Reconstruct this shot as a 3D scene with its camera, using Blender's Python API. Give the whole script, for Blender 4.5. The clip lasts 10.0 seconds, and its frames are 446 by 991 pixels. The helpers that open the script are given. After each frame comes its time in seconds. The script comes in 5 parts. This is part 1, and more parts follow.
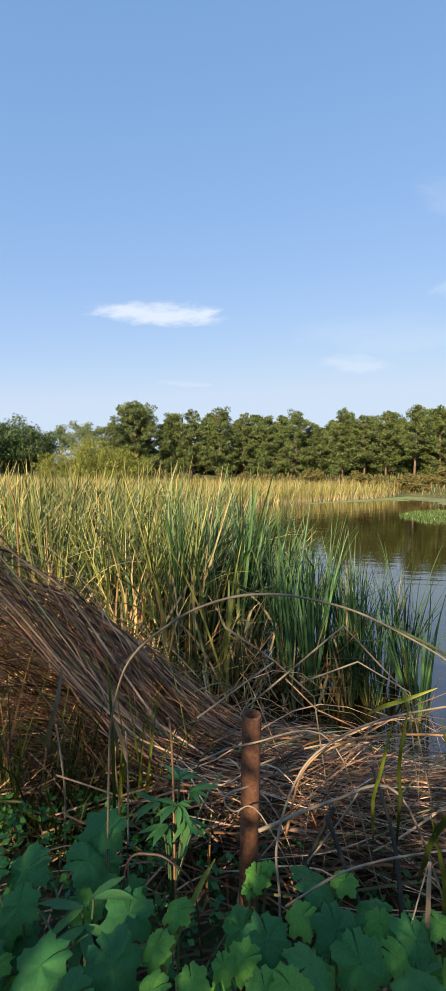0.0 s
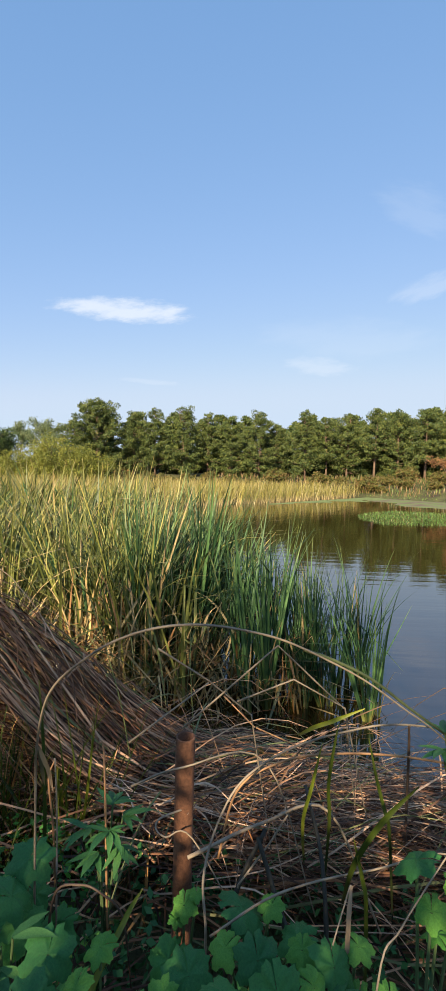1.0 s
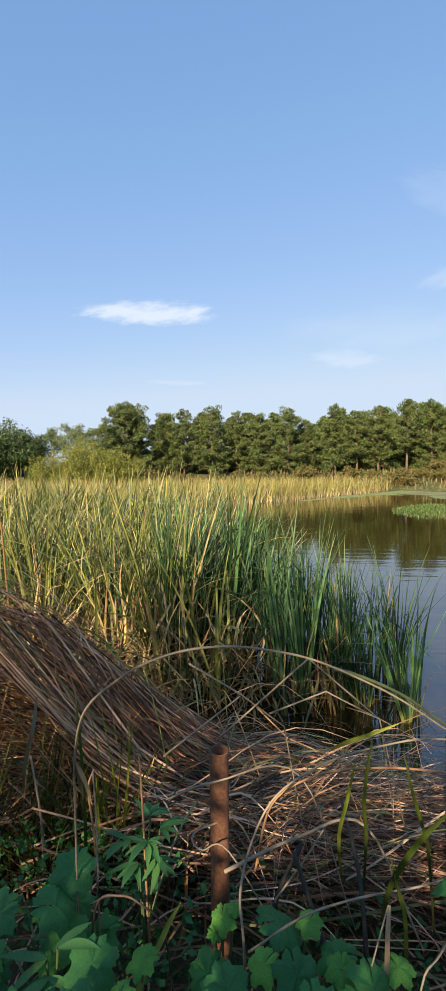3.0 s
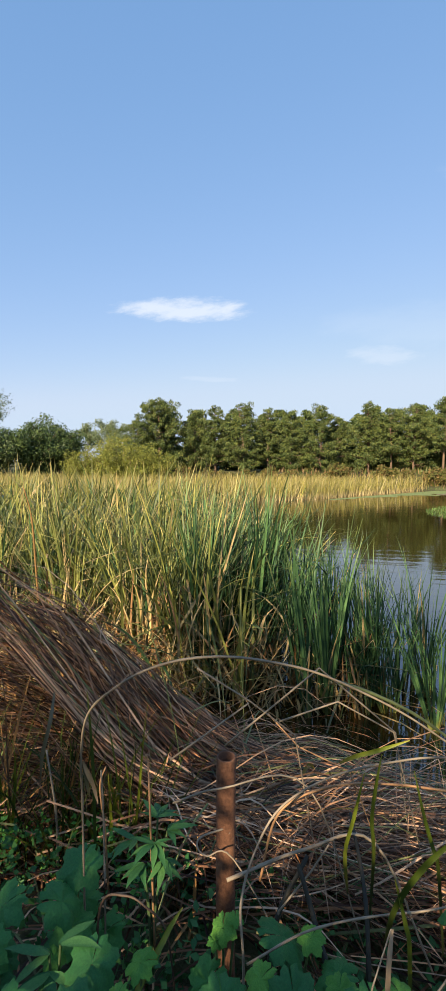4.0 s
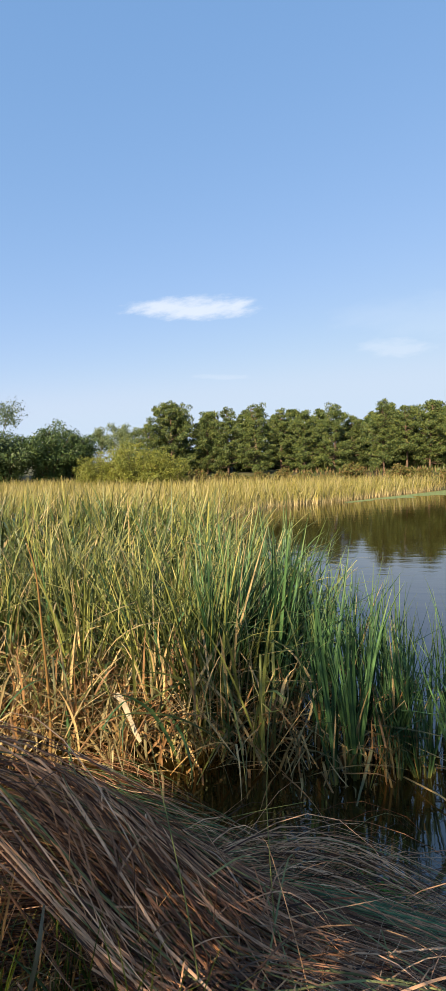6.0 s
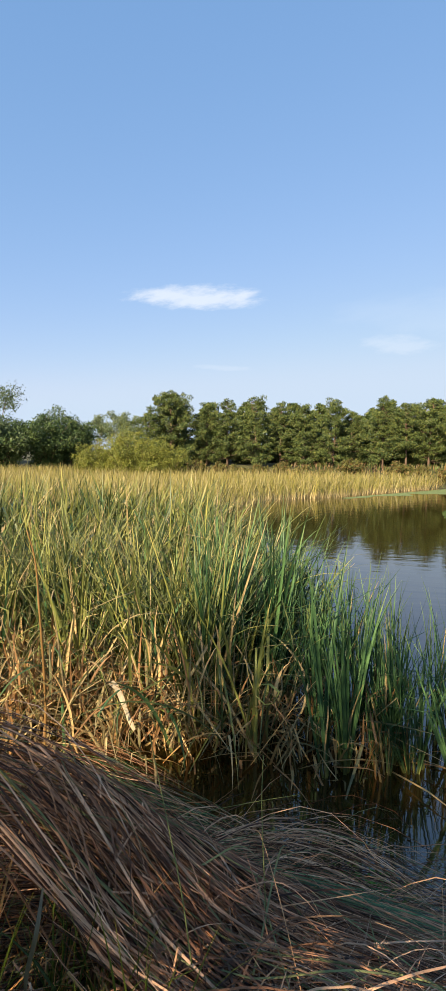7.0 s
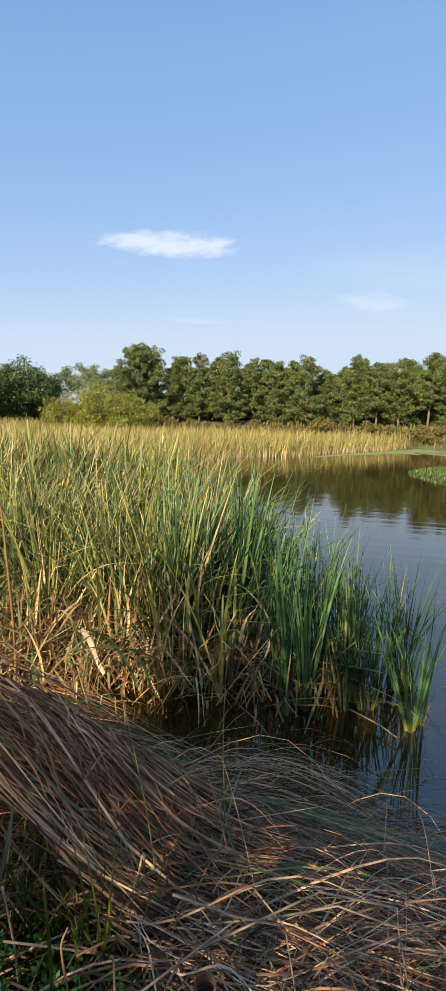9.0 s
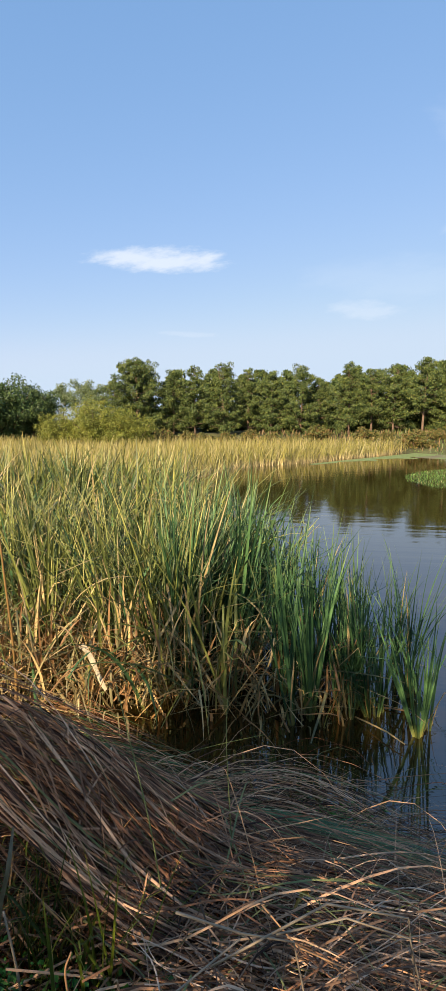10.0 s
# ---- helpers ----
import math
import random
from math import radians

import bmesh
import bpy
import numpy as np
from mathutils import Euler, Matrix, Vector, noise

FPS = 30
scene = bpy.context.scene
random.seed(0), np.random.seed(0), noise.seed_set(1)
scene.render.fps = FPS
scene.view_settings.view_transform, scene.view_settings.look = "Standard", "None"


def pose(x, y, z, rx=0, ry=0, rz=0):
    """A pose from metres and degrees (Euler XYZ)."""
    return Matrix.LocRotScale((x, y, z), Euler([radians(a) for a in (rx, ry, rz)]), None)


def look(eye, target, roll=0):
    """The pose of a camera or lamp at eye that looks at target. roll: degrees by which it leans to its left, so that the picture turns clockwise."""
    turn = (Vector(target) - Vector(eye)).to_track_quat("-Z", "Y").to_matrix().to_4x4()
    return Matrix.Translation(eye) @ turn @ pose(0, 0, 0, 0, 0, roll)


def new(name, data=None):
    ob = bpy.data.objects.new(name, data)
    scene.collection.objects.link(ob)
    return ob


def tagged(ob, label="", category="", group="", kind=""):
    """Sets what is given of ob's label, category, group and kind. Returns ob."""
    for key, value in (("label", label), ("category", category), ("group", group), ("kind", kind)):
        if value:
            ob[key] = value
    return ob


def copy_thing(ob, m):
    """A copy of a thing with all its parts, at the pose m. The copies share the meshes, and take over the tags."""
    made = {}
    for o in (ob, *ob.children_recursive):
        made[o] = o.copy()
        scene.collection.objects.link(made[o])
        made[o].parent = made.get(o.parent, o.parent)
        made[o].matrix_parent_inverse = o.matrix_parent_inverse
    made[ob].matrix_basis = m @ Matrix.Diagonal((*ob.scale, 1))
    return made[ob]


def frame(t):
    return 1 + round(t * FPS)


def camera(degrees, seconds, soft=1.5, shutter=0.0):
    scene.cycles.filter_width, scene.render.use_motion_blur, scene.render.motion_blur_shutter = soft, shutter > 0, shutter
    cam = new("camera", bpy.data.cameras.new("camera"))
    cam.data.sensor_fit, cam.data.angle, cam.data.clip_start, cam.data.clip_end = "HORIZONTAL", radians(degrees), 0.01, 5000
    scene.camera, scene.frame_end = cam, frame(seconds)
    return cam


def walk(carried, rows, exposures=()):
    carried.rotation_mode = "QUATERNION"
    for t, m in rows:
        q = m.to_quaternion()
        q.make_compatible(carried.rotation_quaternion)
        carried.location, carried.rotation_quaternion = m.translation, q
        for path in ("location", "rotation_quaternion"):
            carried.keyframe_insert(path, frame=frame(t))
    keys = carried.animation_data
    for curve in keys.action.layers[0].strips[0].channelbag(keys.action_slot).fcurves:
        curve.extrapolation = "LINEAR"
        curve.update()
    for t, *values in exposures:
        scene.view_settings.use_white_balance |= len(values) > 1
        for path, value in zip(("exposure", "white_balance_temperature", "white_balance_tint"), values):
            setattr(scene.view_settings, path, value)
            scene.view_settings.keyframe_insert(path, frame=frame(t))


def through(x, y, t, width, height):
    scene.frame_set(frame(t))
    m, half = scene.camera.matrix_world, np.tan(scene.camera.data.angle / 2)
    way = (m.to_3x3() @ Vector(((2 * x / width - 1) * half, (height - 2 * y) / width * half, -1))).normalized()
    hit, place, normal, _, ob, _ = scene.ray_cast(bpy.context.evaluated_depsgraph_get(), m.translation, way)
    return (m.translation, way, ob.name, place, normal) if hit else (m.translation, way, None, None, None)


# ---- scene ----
cam = camera(50.1, 10.0, soft=0.65)
PATH = [
    (0, (0.188, -3.808, 2.48), (-0.085, -1.83, 2.362), 0.9),
    (0.5, (0.215, -3.787, 2.513), (0.041, -1.798, 2.4), 1.5),
    (1, (0.255, -3.783, 2.53), (0.131, -1.79, 2.412), 1.6),
    (1.5, (0.271, -3.802, 2.559), (0.151, -1.81, 2.43), 0.8),
    (2, (0.282, -3.805, 2.555), (0.106, -1.817, 2.433), -2.3),
    (2.5, (0.267, -3.791, 2.56), (0.04, -1.807, 2.436), -1.2),
    (3.8, (0.291, -3.779, 2.588), (-0.017, -1.808, 2.451), 0.5),
    (4, (0.312, -3.762, 2.589), (-0.065, -1.803, 2.449), 0.2),
    (4.2, (0.374, -3.683, 2.584), (-0.022, -1.724, 2.506), 0.0),
    (4.3, (0.419, -3.615, 2.584), (0.016, -1.657, 2.538), 0.2),
    (4.4, (0.438, -3.560, 2.582), (0.030, -1.603, 2.535), 2.0),
    (4.5, (0.466, -3.577, 2.609), (0.056, -1.62, 2.563), 1.0),
    (4.6, (0.456, -3.531, 2.598), (0.04, -1.576, 2.537), -1.4),
    (4.8, (0.438, -3.440, 2.588), (-0.019, -1.493, 2.540), -3.2),
    (5, (0.411, -3.379, 2.673), (-0.056, -1.435, 2.628), -4.2),
    (5.2, (0.335, -3.310, 2.790), (-0.100, -1.359, 2.722), -4.2),
    (5.5, (0.277, -3.367, 3.037), (-0.15, -1.416, 2.931), -3.0),
    (7, (0.2, -3.419, 3.102), (-0.222, -1.472, 2.917), 0.8),
    (7.5, (0.21, -3.418, 3.091), (-0.177, -1.466, 2.894), 1.1),
    (8, (0.222, -3.463, 3.075), (-0.149, -1.525, 2.753), 2.3),
    (8.5, (0.207, -3.469, 3.064), (-0.207, -1.548, 2.691), 2.9),
    (9, (0.231, -3.443, 3.045), (-0.066, -1.498, 2.688), 2.0),
    (9.5, (0.247, -3.423, 3.03), (-0.05, -1.475, 2.69), 0.4),
    (10, (0.246, -3.434, 3.031), (-0.046, -1.48, 2.719), 0.0),
]
walk(cam, [(t, look(eye, target, roll)) for t, eye, target, roll in PATH])

# ---- light ----
SUN_AZ, SUN_EL = radians(197.0), radians(27.0)
sun_way = Vector((math.sin(SUN_AZ) * math.cos(SUN_EL), math.cos(SUN_AZ) * math.cos(SUN_EL), math.sin(SUN_EL)))
sun_data = bpy.data.lights.new("sun", "SUN")
sun_data.energy, sun_data.angle, sun_data.color = 4.8, radians(0.5), (1.0, 0.84, 0.60)
sun = new("sun", sun_data)
sun.matrix_world = look(sun_way * 60, (0, 0, 0))
scene.view_settings.exposure = 1.0

world = bpy.data.worlds.new("sky")
scene.world = world
world.use_nodes = True
wn, wl = world.node_tree.nodes, world.node_tree.links
wn.clear()


def wmath(op, a, b=None):
    n = wn.new("ShaderNodeMath")
    n.operation = op
    for i, v in enumerate((a, b)):
        if v is None:
            continue
        if isinstance(v, (int, float)):
            n.inputs[i].default_value = v
        else:
            wl.new(v, n.inputs[i])
    return n.outputs[0]


sky = wn.new("ShaderNodeTexSky")
sky.sky_type, sky.sun_disc, sky.sun_elevation, sky.sun_rotation = "NISHITA", False, SUN_EL, SUN_AZ
sky.air_density, sky.dust_density, sky.ozone_density = 1.0, 0.0, 3.5
coord = wn.new("ShaderNodeTexCoord")
split = wn.new("ShaderNodeSeparateXYZ")
wl.new(coord.outputs["Generated"], split.inputs[0])
ahead = wmath("MAXIMUM", split.outputs[1], 0.05)
sky_u, sky_v = wmath("DIVIDE", split.outputs[0], ahead), wmath("DIVIDE", split.outputs[2], ahead)


def wisp(u0, v0, a, b, slope, strength, scale):
    """A thin cloud in the sky: a soft patch broken up by stretched noise."""
    du = wmath("SUBTRACT", sky_u, u0)
    dv = wmath("SUBTRACT", wmath("SUBTRACT", sky_v, v0), wmath("MULTIPLY", du, slope))
    r = wmath("ADD", wmath("POWER", wmath("ABSOLUTE", wmath("DIVIDE", du, a)), 2.0), wmath("POWER", wmath("ABSOLUTE", wmath("DIVIDE", dv, b)), 2.0))
    join = wn.new("ShaderNodeCombineXYZ")
    wl.new(wmath("MULTIPLY", du, scale), join.inputs[0])
    wl.new(wmath("MULTIPLY", wmath("SUBTRACT", dv, wmath("MULTIPLY", du, 0.12)), scale * 3.2), join.inputs[1])
    grain = wn.new("ShaderNodeTexNoise")
    grain.inputs["Scale"].default_value, grain.inputs["Detail"].default_value, grain.inputs["Roughness"].default_value = 1.0, 6.0, 0.62
    wl.new(join.outputs[0], grain.inputs["Vector"])
    body = wmath("SUBTRACT", wmath("ADD", 1.0, wmath("MULTIPLY", wmath("SUBTRACT", grain.outputs[0], 0.5), 2.6)), r)
    clamp = wn.new("ShaderNodeMapRange")
    clamp.interpolation_type = "SMOOTHSTEP"
    wl.new(body, clamp.inputs[0])
    clamp.inputs[1].default_value, clamp.inputs[2].default_value, clamp.inputs[4].default_value = 0.0, 1.1, strength
    return clamp.outputs[0]


clouds = wisp(-0.286, 0.322, 0.165, 0.030, -0.07, 0.70, 13)
for spot in ((0.128, 0.212, 0.075, 0.024, -0.05, 0.26, 16), (0.34, 0.372, 0.08, 0.03, 0.35, 0.22, 11), (0.31, 0.52, 0.09, 0.06, -0.3, 0.10, 8),
             (-0.22, 0.175, 0.07, 0.007, -0.06, 0.16, 14), (0.19, 0.27, 0.2, 0.05, 0.0, 0.10, 6)):
    clouds = wmath("MAXIMUM", clouds, wisp(*spot))
blend = wn.new("ShaderNodeMixRGB")
wl.new(clouds, blend.inputs[0])
# a power curve and soft cap per channel even the clear sky out between the zenith and the horizon
bands = wn.new("ShaderNodeSeparateColor")
wl.new(sky.outputs[0], bands.inputs[0])
even = wn.new("ShaderNodeCombineColor")
for k, (power, scale, most) in enumerate(((0.68, 1.06, 2.45), (0.455, 1.37, 2.95), (0.342, 2.04, 3.6))):
    soft = wn.new("ShaderNodeMath")
    soft.operation = "SMOOTH_MIN"
    wl.new(wmath("MULTIPLY", wmath("POWER", bands.outputs[k], power), scale), soft.inputs[0])
    soft.inputs[1].default_value, soft.inputs[2].default_value = most, 0.5
    wl.new(soft.outputs[0], even.inputs[k])
wl.new(even.outputs[0], blend.inputs[1])
blend.inputs[2].default_value = (3.6, 3.8, 4.1, 1)
back = wn.new("ShaderNodeBackground")
back.inputs[1].default_value = 0.13
wl.new(blend.outputs[0], back.inputs[0])
wl.new(back.outputs[0], wn.new("ShaderNodeOutputWorld").inputs[0])


# ---- materials ----
class Nodes:
    """A short way to write a node material."""

    def __init__(self, name):
        self.mat = bpy.data.materials.new(name)
        self.mat.use_nodes = True
        self.n, self.l = self.mat.node_tree.nodes, self.mat.node_tree.links
        self.n.clear()
        self.out = self.n.new("ShaderNodeOutputMaterial")

    def put(self, kind, **values):
        node = self.n.new(kind)
        for key, v in values.items():
            sock = node.inputs[key.replace("_", " ")]
            self.feed(v, sock)
        return node

    def feed(self, v, sock):
        if hasattr(v, "is_output"):
            self.l.new(v, sock)
        else:
            sock.default_value = v

    def math(self, op, a, b=0.0):
        node = self.n.new("ShaderNodeMath")
        node.operation = op
        self.feed(a, node.inputs[0])
        self.feed(b, node.inputs[1])
        return node.outputs[0]

    def mix(self, f, a, b, kind="MIX"):
        node = self.n.new("ShaderNodeMixRGB")
        node.blend_type = kind
        for v, s in zip((f, a, b), node.inputs):
            self.feed((*v, 1) if isinstance(v, tuple) and len(v) == 3 else v, s)
        return node.outputs[0]

    def noise(self, scale, detail=4.0, rough=0.55, stretch=(1, 1, 1), where="Object"):
        tc = self.n.new("ShaderNodeTexCoord")
        mp = self.n.new("ShaderNodeMapping")
        mp.inputs["Scale"].default_value = stretch
        self.l.new(tc.outputs[where], mp.inputs[0])
        nz = self.n.new("ShaderNodeTexNoise")
        nz.inputs["Scale"].default_value, nz.inputs["Detail"].default_value, nz.inputs["Roughness"].default_value = scale, detail, rough
        self.l.new(mp.outputs[0], nz.inputs["Vector"])
        return nz.outputs[0]

    def ramp(self, f, *stops):
        node = self.n.new("ShaderNodeValToRGB")
        els = node.color_ramp.elements
        while len(els) < len(stops):
            els.new(0.5)
        for e, (p, c) in zip(els, stops):
            e.position, e.color = p, (*c, 1)
        self.feed(f, node.inputs[0])
        return node.outputs[0]

    def chance(self):
        """A random number for each object and each loose piece of its mesh."""
        info, geo = self.n.new("ShaderNodeObjectInfo"), self.n.new("ShaderNodeNewGeometry")
        return self.math("FRACT", self.math("ADD", info.outputs["Random"], geo.outputs["Random Per Island"]))

    def along(self):
        a = self.n.new("ShaderNodeAttribute")
        a.attribute_name = "along"
        return a.outputs["Fac"]

    def bump(self, height, strength, distance=0.01):
        return self.put("ShaderNodeBump", Height=height, Strength=strength, Distance=distance).outputs[0]

    def solid(self, color, rough=0.6, metal=0.0, normal=None, spec=0.5):
        p = self.put("ShaderNodeBsdfPrincipled", Roughness=rough, Metallic=metal)
        self.feed((*color, 1) if isinstance(color, tuple) else color, p.inputs["Base Color"])
        p.inputs["Specular IOR Level"].default_value = spec
        if normal is not None:
            self.l.new(normal, p.inputs["Normal"])
        self.l.new(p.outputs[0], self.out.inputs[0])
        return self.mat

    def leafy(self, color, rough=0.5, through=0.3, normal=None, glow=None, spec=0.35):
        """A thin leaf: a glossy skin over a body that lets some light through."""
        p = self.put("ShaderNodeBsdfPrincipled", Roughness=rough)
        self.feed(color, p.inputs["Base Color"])
        p.inputs["Specular IOR Level"].default_value = spec
        t = self.n.new("ShaderNodeBsdfTranslucent")
        self.feed(glow if glow is not None else color, t.inputs[0])
        if normal is not None:
            self.l.new(normal, p.inputs["Normal"])
        m = self.n.new("ShaderNodeMixShader")
        m.inputs[0].default_value = through
        self.l.new(p.outputs[0], m.inputs[1])
        self.l.new(t.outputs[0], m.inputs[2])
        self.l.new(m.outputs[0], self.out.inputs[0])
        return self.mat


def blade_material(name, low, mid, tip, tan, tan_share, through=0.12, rough=0.45, foot=0.16, vary=1.0, turns=0.80):
    """A long leaf: low colours its foot, green along its length, drying towards the tip; some are dry all over."""
    m = Nodes(name)
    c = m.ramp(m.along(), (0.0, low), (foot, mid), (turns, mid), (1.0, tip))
    shade = m.ramp(m.chance(), (0.0, (0.22, 0.32, 0.30)), (0.4, (0.62, 0.68, 0.66)), (0.75, (1.05, 1.05, 1.0)), (1.0, (1.60, 1.50, 1.30)))
    c = m.mix(vary, c, shade, "MULTIPLY")
    c = m.mix(m.math("LESS_THAN", m.math("FRACT", m.math("MULTIPLY", m.chance(), 7.13)), tan_share), c, tan)
    streak = m.noise(60, 3, 0.6, (1, 1, 0.06))
    c = m.mix(0.45, c, m.ramp(streak, (0.3, (0.6, 0.6, 0.55)), (0.7, (1.25, 1.25, 1.2))), "MULTIPLY")
    return m.leafy(c, rough, through, spec=0.34)


CATTAIL = blade_material("cattail_leaf", (0.42, 0.34, 0.08), (0.078, 0.155, 0.058), (0.17, 0.22, 0.075), (0.40, 0.28, 0.12), 0.02, foot=0.19)
CATTAIL_MID = blade_material("cattail_leaf_far", (0.42, 0.29, 0.11), (0.205, 0.216, 0.058), (0.50, 0.405, 0.15), (0.48, 0.34, 0.16), 0.07)
REED_FAR = blade_material("reed_far", (0.66, 0.48, 0.28), (0.32, 0.275, 0.074), (0.50, 0.385, 0.14), (0.45, 0.36, 0.16), 0.2, foot=0.34, vary=0.45)
DEAD_BASE = blade_material("dead_stem", (0.30, 0.16, 0.05), (0.45, 0.30, 0.13), (0.52, 0.38, 0.20), (0.30, 0.15, 0.05), 0.25, 0.15, 0.6)
FALLEN = blade_material("fallen_leaf", (0.42, 0.28, 0.11), (0.52, 0.37, 0.18), (0.60, 0.46, 0.27), (0.32, 0.17, 0.07), 0.3, 0.12, 0.6)
GRASS = blade_material("bank_grass", (0.12, 0.10, 0.04), (0.13, 0.16, 0.045), (0.24, 0.20, 0.07), (0.28, 0.18, 0.09), 0.4)
MARSH_GRASS = blade_material("marsh_grass", (0.08, 0.13, 0.035), (0.12, 0.21, 0.05), (0.18, 0.26, 0.07), (0.26, 0.24, 0.10), 0.08)


def dead_material(name, *stops):
    m = Nodes(name)
    c = m.ramp(m.chance(), *stops)
    c = m.mix(m.math("LESS_THAN", m.math("FRACT", m.math("MULTIPLY", m.chance(), 5.7)), 0.08), c, (0.16, 0.17, 0.06))
    c = m.mix(0.75, c, m.ramp(m.noise(5, 5, 0.65), (0.33, (0.42, 0.37, 0.34)), (0.66, (1.4, 1.36, 1.32))), "MULTIPLY")
    c = m.mix(0.4, c, m.ramp(m.noise(45, 3), (0.3, (0.6, 0.6, 0.6)), (0.7, (1.3, 1.3, 1.3))), "MULTIPLY")
    return m.leafy(c, 0.62, 0.08)


DEAD = dead_material("dead_reed", (0.0, (0.034, 0.013, 0.006)), (0.38, (0.130, 0.053, 0.023)), (0.63, (0.38, 0.180, 0.087)), (0.88, (0.78, 0.465, 0.265)), (1.0, (0.62, 0.265, 0.10)))
DEAD_PALE = dead_material("pale_dead_reed", (0.0, (0.045, 0.021, 0.011)), (0.34, (0.19, 0.105, 0.058)), (0.64, (0.43, 0.27, 0.165)), (0.88, (0.72, 0.50, 0.34)), (1.0, (0.60, 0.29, 0.11)))


def broadleaf_material(name, dark, light):
    m = Nodes(name)
    c = m.mix(m.chance(), dark, light)
    c = m.mix(0.5, c, m.ramp(m.noise(22, 5, 0.6), (0.3, (0.5, 0.58, 0.55)), (0.7, (1.4, 1.3, 1.15))), "MULTIPLY")
    c = m.mix(m.math("GREATER_THAN", m.noise(55, 2), 0.73), c, (0.16, 0.13, 0.04))
    return m.leafy(c, 0.52, 0.2, m.bump(m.noise(80, 4), 0.5, 0.004))


LOBED = broadleaf_material("lobed_leaf", (0.032, 0.150, 0.040), (0.070, 0.245, 0.050))
LOBED_YOUNG = broadleaf_material("young_leaf", (0.08, 0.25, 0.035), (0.14, 0.34, 0.05))
FINGER = broadleaf_material("finger_leaf", (0.036, 0.14, 0.044), (0.08, 0.21, 0.055))


def foliage_material(name, a, b, c3, through=0.2):
    m = Nodes(name)
    c = m.ramp(m.chance(), (0.0, a), (0.55, b), (1.0, c3))
    c = m.mix(0.7, c, m.ramp(m.noise(0.55, 3), (0.35, (0.72, 0.76, 0.72)), (0.65, (1.25, 1.2, 1.05))), "MULTIPLY")
    return m.leafy(c, 0.55, through)


PINE = foliage_material("pine_needles", (0.036, 0.064, 0.020), (0.094, 0.128, 0.034), (0.190, 0.200, 0.050), 0.05)
WILLOW = foliage_material("willow_leaves", (0.06, 0.09, 0.04), (0.09, 0.125, 0.055), (0.14, 0.165, 0.08))
BUSH_DARK = foliage_material("dark_bush_leaves", (0.040, 0.068, 0.020), (0.062, 0.100, 0.028), (0.095, 0.13, 0.036), 0.1)
BUSH_OLIVE = foliage_material("olive_bush_leaves", (0.15, 0.18, 0.030), (0.22, 0.23, 0.042), (0.28, 0.26, 0.052))
PALE = foliage_material("pale_tree_leaves", (0.13, 0.17, 0.085), (0.17, 0.21, 0.10), (0.21, 0.24, 0.12))
SCRUB = foliage_material("scrub_leaves", (0.10, 0.115, 0.03), (0.17, 0.16, 0.045), (0.25, 0.14, 0.06))
RUST_TREE = foliage_material("rusty_leaves", (0.22, 0.10, 0.045), (0.30, 0.15, 0.07), (0.34, 0.20, 0.09))


def bark_material(name, a, b):
    m = Nodes(name)
    f = m.noise(9, 5, 0.65, (1, 1, 0.25))
    return m.solid(m.ramp(f, (0.3, a), (0.7, b)), 0.9, normal=m.bump(f, 0.8, 0.03))


BARK = bark_material("pine_bark", (0.09, 0.055, 0.035), (0.26, 0.17, 0.11))
STEM = bark_material("plant_stem", (0.05, 0.10, 0.03), (0.12, 0.16, 0.05))


def rust_material():
    m = Nodes("rusty_pipe")
    big, fine = m.noise(14, 6, 0.65), m.noise(90, 4, 0.7)
    c = m.ramp(big, (0.25, (0.085, 0.036, 0.020)), (0.5, (0.185, 0.080, 0.040)), (0.75, (0.30, 0.142, 0.072)))
    c = m.mix(0.6, c, m.ramp(fine, (0.34, (0.42, 0.38, 0.38)), (0.66, (1.45, 1.4, 1.35))), "MULTIPLY")
    c = m.mix(m.math("GREATER_THAN", m.noise(38, 3, 0.6), 0.74), c, (0.27, 0.20, 0.15))
    return m.solid(c, 0.82, 0.15, m.bump(fine, 0.7, 0.003))


RUST = rust_material()


def ground_material():
    m = Nodes("bank_soil")
    c = m.ramp(m.noise(0.5, 6, 0.6), (0.35, (0.055, 0.042, 0.026)), (0.5, (0.085, 0.085, 0.03)), (0.65, (0.13, 0.13, 0.05)))
    f = m.noise(14, 6, 0.7)
    c = m.mix(0.7, c, m.ramp(f, (0.3, (0.45, 0.42, 0.4)), (0.7, (1.3, 1.25, 1.1))), "MULTIPLY")
    return m.solid(c, 0.95, normal=m.bump(f, 0.9, 0.04))


def mud_material():
    m = Nodes("wet_mud")
    f = m.noise(0.8, 6, 0.6)
    c = m.ramp(f, (0.30, (0.12, 0.085, 0.055)), (0.46, (0.18, 0.15, 0.08)), (0.58, (0.16, 0.21, 0.06)))
    return m.solid(c, 0.95, normal=m.bump(m.noise(9, 5), 0.5, 0.03))


